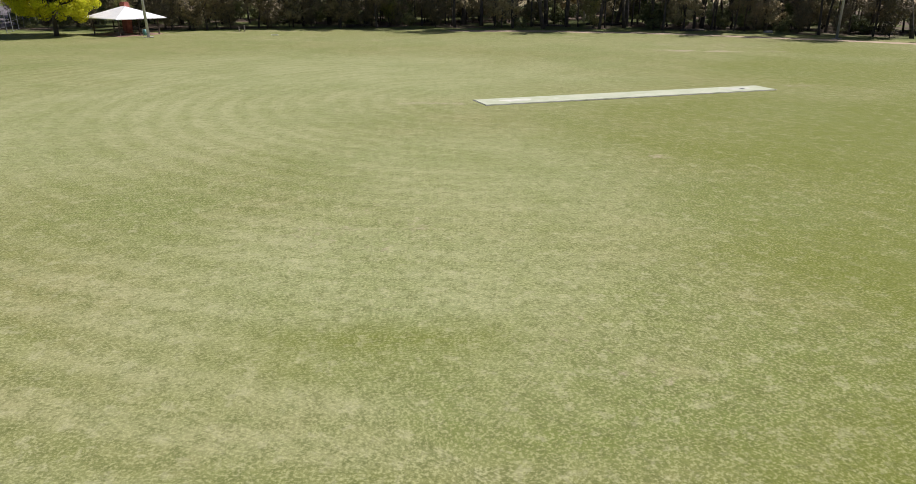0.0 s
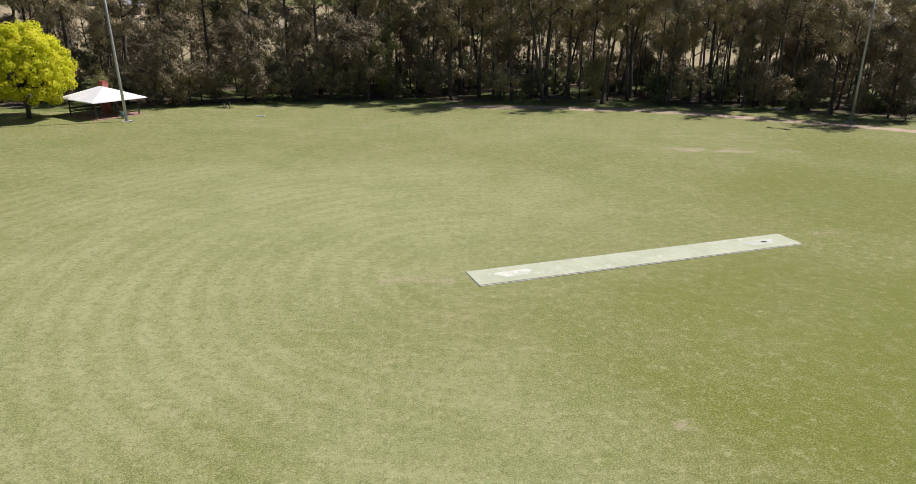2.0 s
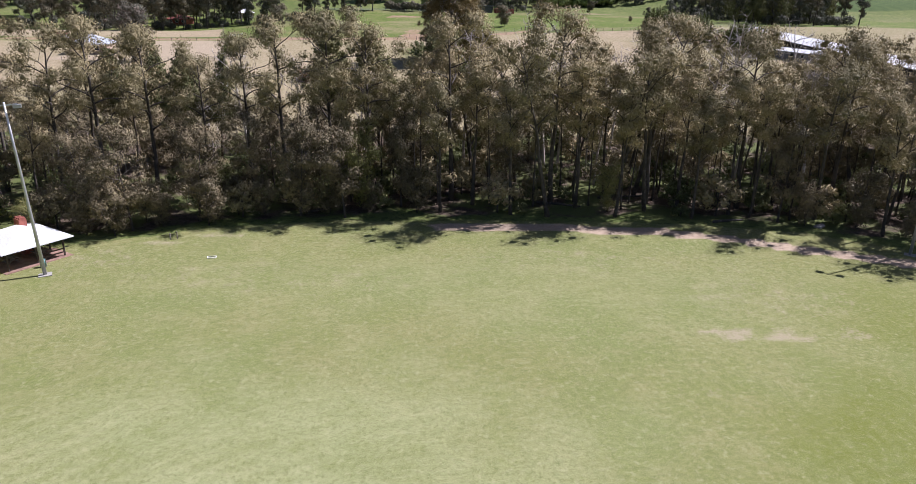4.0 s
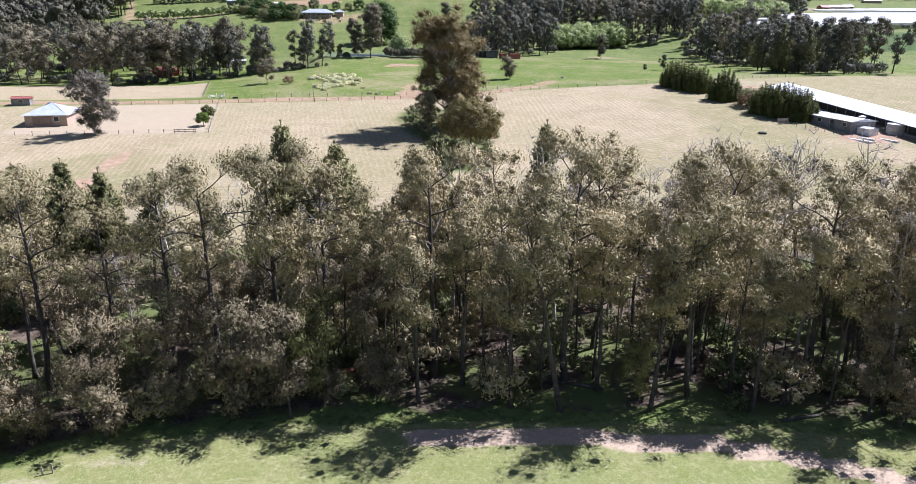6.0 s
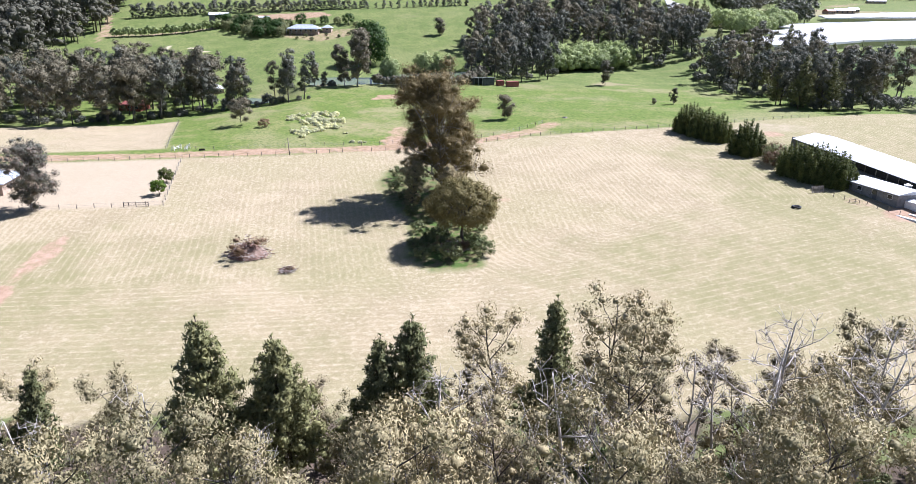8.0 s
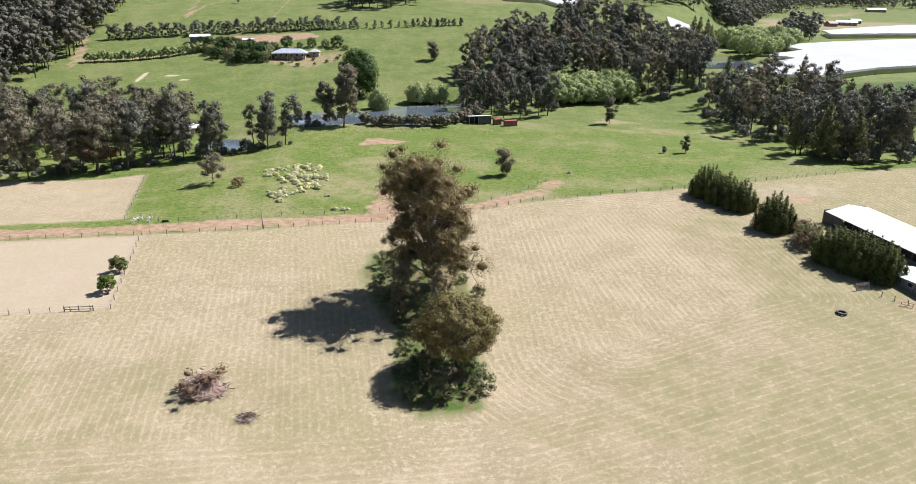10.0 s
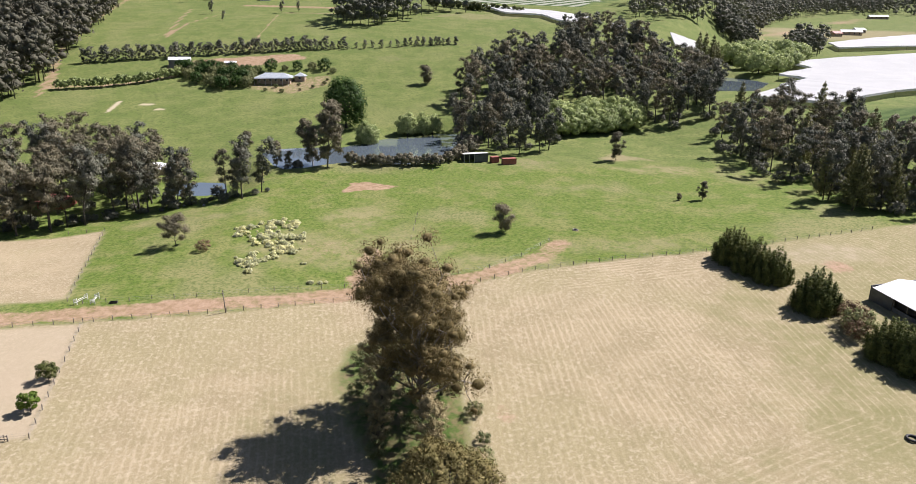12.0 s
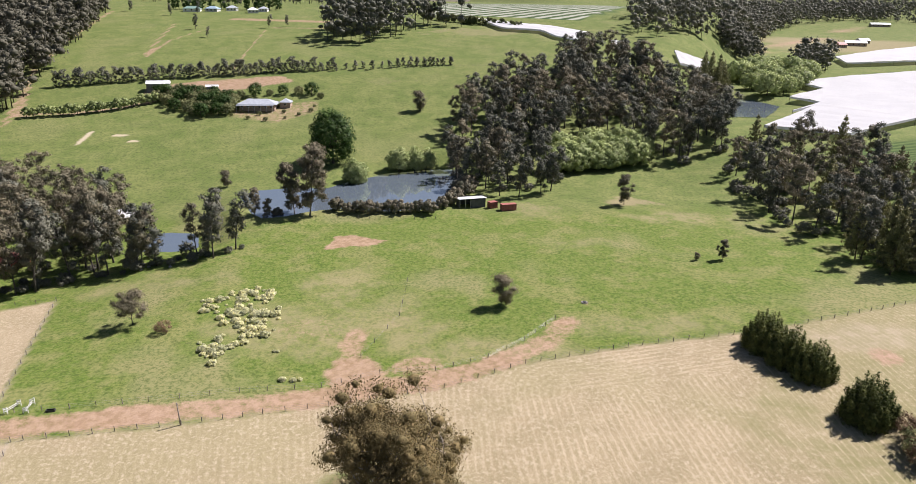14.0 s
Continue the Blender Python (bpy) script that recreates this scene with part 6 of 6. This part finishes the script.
for x, y, t, l, rm, lab in ((600, 1122, -20, 26, WHITE_METAL, "white-roofed packing shed across the valley"), (880, 1508, -10, 34, GREY_METAL, "long grey farmhouse across the valley"), (560, 1090, 10, 12, RED_STEEL, "small red shed across the valley"), (640, 1170, 0, 14, GREY_METAL, "grey shed across the valley")):
    hip_house("valley_building", x, y, t, l, 12, 4, 3, rm, BRICK_TAN, lab, 4, "building", "buildings across the valley", gable=True)


def pond_shed():
    ob = thing("machinery_shed", spot(34.6, 448.6, 14), "open-fronted dark shed with a white skillion roof", "shed")
    part("back_wall", Shape().box(-5.4, 2.3, -1, 5.4, 2.4, 3.3), DARK_METAL, ob)
    for s in (-1, 1):
        part("side_wall", Shape().box(s * 5.4 - 0.05, -2.4, -1, s * 5.4 + 0.05, 2.4, 3.4), DARK_METAL, ob)
    part("front_wall", Shape().box(-0.8, -2.45, -1, 5.35, -2.35, 3.2), DARK_METAL, ob)
    part("roof", Shape().add([(-5.8, -2.9, 3.8), (5.8, -2.9, 3.8), (5.8, 2.8, 3.25), (-5.8, 2.8, 3.25), (-5.8, -2.9, 3.68), (5.8, -2.9, 3.68), (5.8, 2.8, 3.13), (-5.8, 2.8, 3.13)], [(0, 1, 2, 3), (7, 6, 5, 4), (0, 4, 5, 1), (1, 5, 6, 2), (2, 6, 7, 3), (3, 7, 4, 0)]), WHITE_METAL, ob)
    for x in (-5.3, -3.0, -0.8):
        part("post", Shape().beam((x, -2.4, -0.8), (x, -2.4, 3.6), 0.15), GALV, ob)


pond_shed()


def container(x, y, turn, long):
    ob = thing("shipping_container", spot(x, y, turn), "rusty red steel shipping container on the grass", "container", "shipping containers")
    shape, n = Shape(), int(long / 0.3)
    for side in (-1, 1):
        shape.box(-long / 2, side * 1.19 - 0.02, 0.1, long / 2, side * 1.19 + 0.02, 2.5)
        for k in range(n):
            u = -long / 2 + 0.15 + k * 0.3
            shape.box(u - 0.07, side * 1.22 - 0.03, 0.18, u + 0.07, side * 1.22 + 0.03, 2.42)
    shape.box(-long / 2, -1.17, 0.1, -long / 2 + 0.04, 1.17, 2.5)
    part("shell", shape, RED_STEEL, ob)
    part("roof", Shape().box(-long / 2 - 0.02, -1.24, 2.5, long / 2 + 0.02, 1.24, 2.6), RED_STEEL, ob, "faded pale red roof")
    part("floor", Shape().box(-long / 2, -1.2, -0.4, long / 2, 1.2, 0.1), TIMBER_DARK, ob)
    for s in (-1, 1):
        part("door", Shape().box(long / 2 - 0.04, s * 0.6 - 0.56, 0.14, long / 2 + 0.04, s * 0.6 + 0.56, 2.46), RED_STEEL, ob)


container(43.2, 446.6, 25, 3.4)
container(49.2, 443.6, 12, 6.06)


# long poultry shed falling with the slope, and the lean-to beside it
def long_shed():
    x0, y0, z0 = 122.8, 302.0, ground_z(124, 300)
    ob = thing("poultry_shed", pose(x0, y0, z0), "very long white-roofed poultry shed with dark open sides", "shed")
    d, n, fall = Vector((0.236, -0.972, 0)), Vector((0.972, 0.236, 0)), -0.077

    def at(s, w, h):
        p = d * s + n * w
        return (p.x, p.y, h + fall * s)

    def block(s0, w0, h0, s1, w1, h1):
        v = [at(s, w, h) for h in (h0, h1) for w in (w0, w1) for s in (s0, s1)]
        return Shape().add(v, [(0, 2, 3, 1), (4, 5, 7, 6), (0, 1, 5, 4), (2, 6, 7, 3), (0, 4, 6, 2), (1, 3, 7, 5)])
    L, W, E, R = 112, 14, 3.75, 5.2
    v = [at(0.8, -0.8, E), at(L, -0.8, E), at(L, W / 2, R), at(0.8, W / 2, R), at(L, W + 0.8, E), at(0.8, W + 0.8, E)]
    w = [(a, b, c - 0.12) for a, b, c in v]
    part("roof", Shape().add(v + w, [(0, 1, 2, 3), (3, 2, 4, 5), (9, 8, 7, 6), (11, 10, 8, 9), (0, 6, 7, 1), (5, 4, 10, 11), (0, 3, 9, 6), (3, 5, 11, 9)]), WHITE_METAL, ob, "sun-bleached white sheet roof")
    part("end_wall", block(-0.15, -0.3, -1.5, 0.1, W + 0.3, 3.9), DARK_METAL, ob, "dark grey end wall")
    part("wing_wall", block(-0.15, -0.3, -1.5, 6.5, -0.1, 3.7), DARK_METAL, ob)
    part("lower_wall", block(6.5, 0, -1.5, L, 0.2, 1.3), WALL_GREY, ob)
    part("far_wall", block(0, W - 0.2, -1.5, L, W, 3.7), WALL_GREY, ob)
    part("curtain", block(6.5, 0.9, 1.3, L, 1.0, 3.6), RUBBER, ob, "dark mesh side curtain")
    for k in range(28):
        part("post", block(6.5 + k * 3.8, 0.0, 1.3, 6.68 + k * 3.8, 0.16, 3.7), TIMBER_GREY, ob)


long_shed()
lean = hip_house("farm_shed", 124.6, 257.5, -76, 19, 8.5, 2.5, 0.7, WHITE_METAL, WALL_GREY, "low white-roofed shed with weathered walls", 4, "shed", "farm sheds", 0.4, gable=True)
part("door", Shape().box(2.0, -4.32, -0.5, 3.2, -4.24, 2.0), DARK_METAL, lean)


def tank(x, y, r, h, material, label):
    ob = thing("water_tank", spot(x, y), label, "tank", "water tanks")
    part("drum", Shape().tube([(0, 0, -0.6), (0, 0, h)], [r, r], 24), material, ob, smooth=False)
    part("lid", Shape().tube([(0, 0, h), (0, 0, h + 0.1), (0, 0, h + 0.45)], [r + 0.08, r + 0.08, 0.3], 24), WHITE_PAINT, ob)


tank(136.0, 247.5, 2.4, 2.6, CONCRETE, "round concrete water tank with a pale lid")
tank(131.5, 257.0, 0.9, 2.4, GALV, "small steel tank beside the long shed")
box_shed = hip_house("pump_box", 127.3, 246.6, -70, 4.2, 3.4, 1.8, 0.3, WHITE_METAL, WHITE_PAINT, "low white pump housing beside the sheds", 0, "shed", "", 0.15, gable=True)
for k, (x, y, t, l) in enumerate(((121.8, 240.0, -66, 6.5), (124.5, 241.5, -60, 4.0), (129.5, 239.5, -66, 5.0))):
    ob = thing("roof_sheet_stack", spot(x, y, t), "stack of white sheets lying on bare ground", "sheet stack", "sheet stacks")
    part("sheet", Shape().box(-l / 2, -0.45, -0.3, l / 2, 0.45, 0.3), WHITE_PAINT, ob)


# ---- crop netting ----
def netting(name, poly, high, label):
    cx, cy = (sum(c) / len(poly) for c in zip(*poly))
    z0 = ground_z(cx, cy)
    ob = thing(name, pose(cx, cy, z0), label, "netting", "crop netting")
    bm = bmesh.new()
    top = [bm.verts.new((x - cx, y - cy, ground_z(x, y) + high - z0)) for x, y in poly]
    face = bm.faces.new(top)
    bmesh.ops.triangulate(bm, faces=[face])
    bmesh.ops.subdivide_edges(bm, edges=bm.edges[:], cuts=5, use_grid_fill=True)
    for v in bm.verts:
        v.co.z = ground_z(v.co.x + cx, v.co.y + cy) + high - z0 + 0.35 * math.sin(v.co.x * 0.35) * math.cos(v.co.y * 0.3)
    me = bpy.data.meshes.new("canopy")
    bm.to_mesh(me), bm.free()
    me.materials.append(NET)
    part("canopy", me, None, ob)
    for (ax, ay), (bx, by) in zip(poly, poly[1:] + poly[:1]):
        n = max(1, int(math.hypot(bx - ax, by - ay) / 25))
        skirt = Shape()
        rows = []
        for k in range(n + 1):
            x, y = ax + (bx - ax) * k / n, ay + (by - ay) * k / n
            g = ground_z(x, y) - z0
            rows += [(x - cx, y - cy, g + high), (x - cx, y - cy, g + high - 1.3)]
            part("post", Shape().beam((x - cx, y - cy, g - 0.3), (x - cx, y - cy, g + high), 0.18), TIMBER_GREY, ob)
        skirt.add(rows, [(2 * k, 2 * k + 1, 2 * k + 3, 2 * k + 2) for k in range(n)])
        part("skirt", skirt, NET, ob)


netting("netting_canopy", [(200, 545), (228, 573), (263, 611), (240, 592), (276, 626), (268, 650), (312, 686), (306, 716), (359, 744), (448, 782), (600, 850), (640, 720), (420, 622), (300, 567), (238, 528)], 4.6, "broad white net canopy over an orchard block")
netting("netting_canopy", [(453, 916), (550, 998), (645, 1065), (900, 1180), (860, 960), (516, 879), (426, 849)], 4.6, "white net canopy over a distant block")
netting("netting_canopy", [(69, 863), (92, 842), (114, 829), (135, 817), (158, 783), (140, 751), (126, 766), (119, 795), (87, 806)], 3.5, "narrow white net strip on the far slope")
netting("netting_canopy", [(215, 735), (234, 747), (255, 761), (239, 733), (212, 712)], 3.5, "small white net block beyond the woodland")
netting("netting_canopy", [(167, 748), (178, 744), (176, 723), (165, 733)], 3.5, "white net corner beyond the woodland")

# loose stones, logs and fallen branches
stone_rng = np.random.default_rng(8)
for x, y in ((-80.5, 391), (-77, 393), (-73.5, 393.5), (-66, 391.5), (-75, 391.2), (58.6, 117.2), (59.3, 117.6)):
    ob = thing("boulder", spot(x, y, stone_rng.uniform(0, 360)), "pale weathered boulder lying on the grass", "rock", "boulders")
    rock = Shape()
    pts = [(math.cos(a) * math.cos(b) * stone_rng.uniform(0.5, 0.75), math.sin(a) * math.cos(b) * stone_rng.uniform(0.4, 0.6), math.sin(b) * 0.45) for b in (-0.9, -0.2, 0.5, 1.1) for a in np.linspace(0, 6.283, 9, endpoint=False)]
    rock.add(pts, [(r * 9 + i, r * 9 + (i + 1) % 9, (r + 1) * 9 + (i + 1) % 9, (r + 1) * 9 + i) for r in range(3) for i in range(9)] + [tuple(27 + i for i in range(9))])
    part("stone", rock, ROCK, ob)
for x, y, t, l in ((46, 119.5, 12, 5), (22, 127, -20, 7), (-14, 124, 35, 5), (33, 131, 8, 8), (-26, 130, -12, 6), (60, 126, 25, 6), (6, 134, 60, 6)):
    ob = thing("fallen_log", spot(x, y, t), "grey fallen log on the forest floor", "log", "fallen logs")
    part("log", Shape().tube([(-l / 2, 0, 0.15), (0, 0.1, 0.2), (l / 2, 0, 0.18)], [0.22, 0.19, 0.12], 8), BARK, ob, smooth=True)
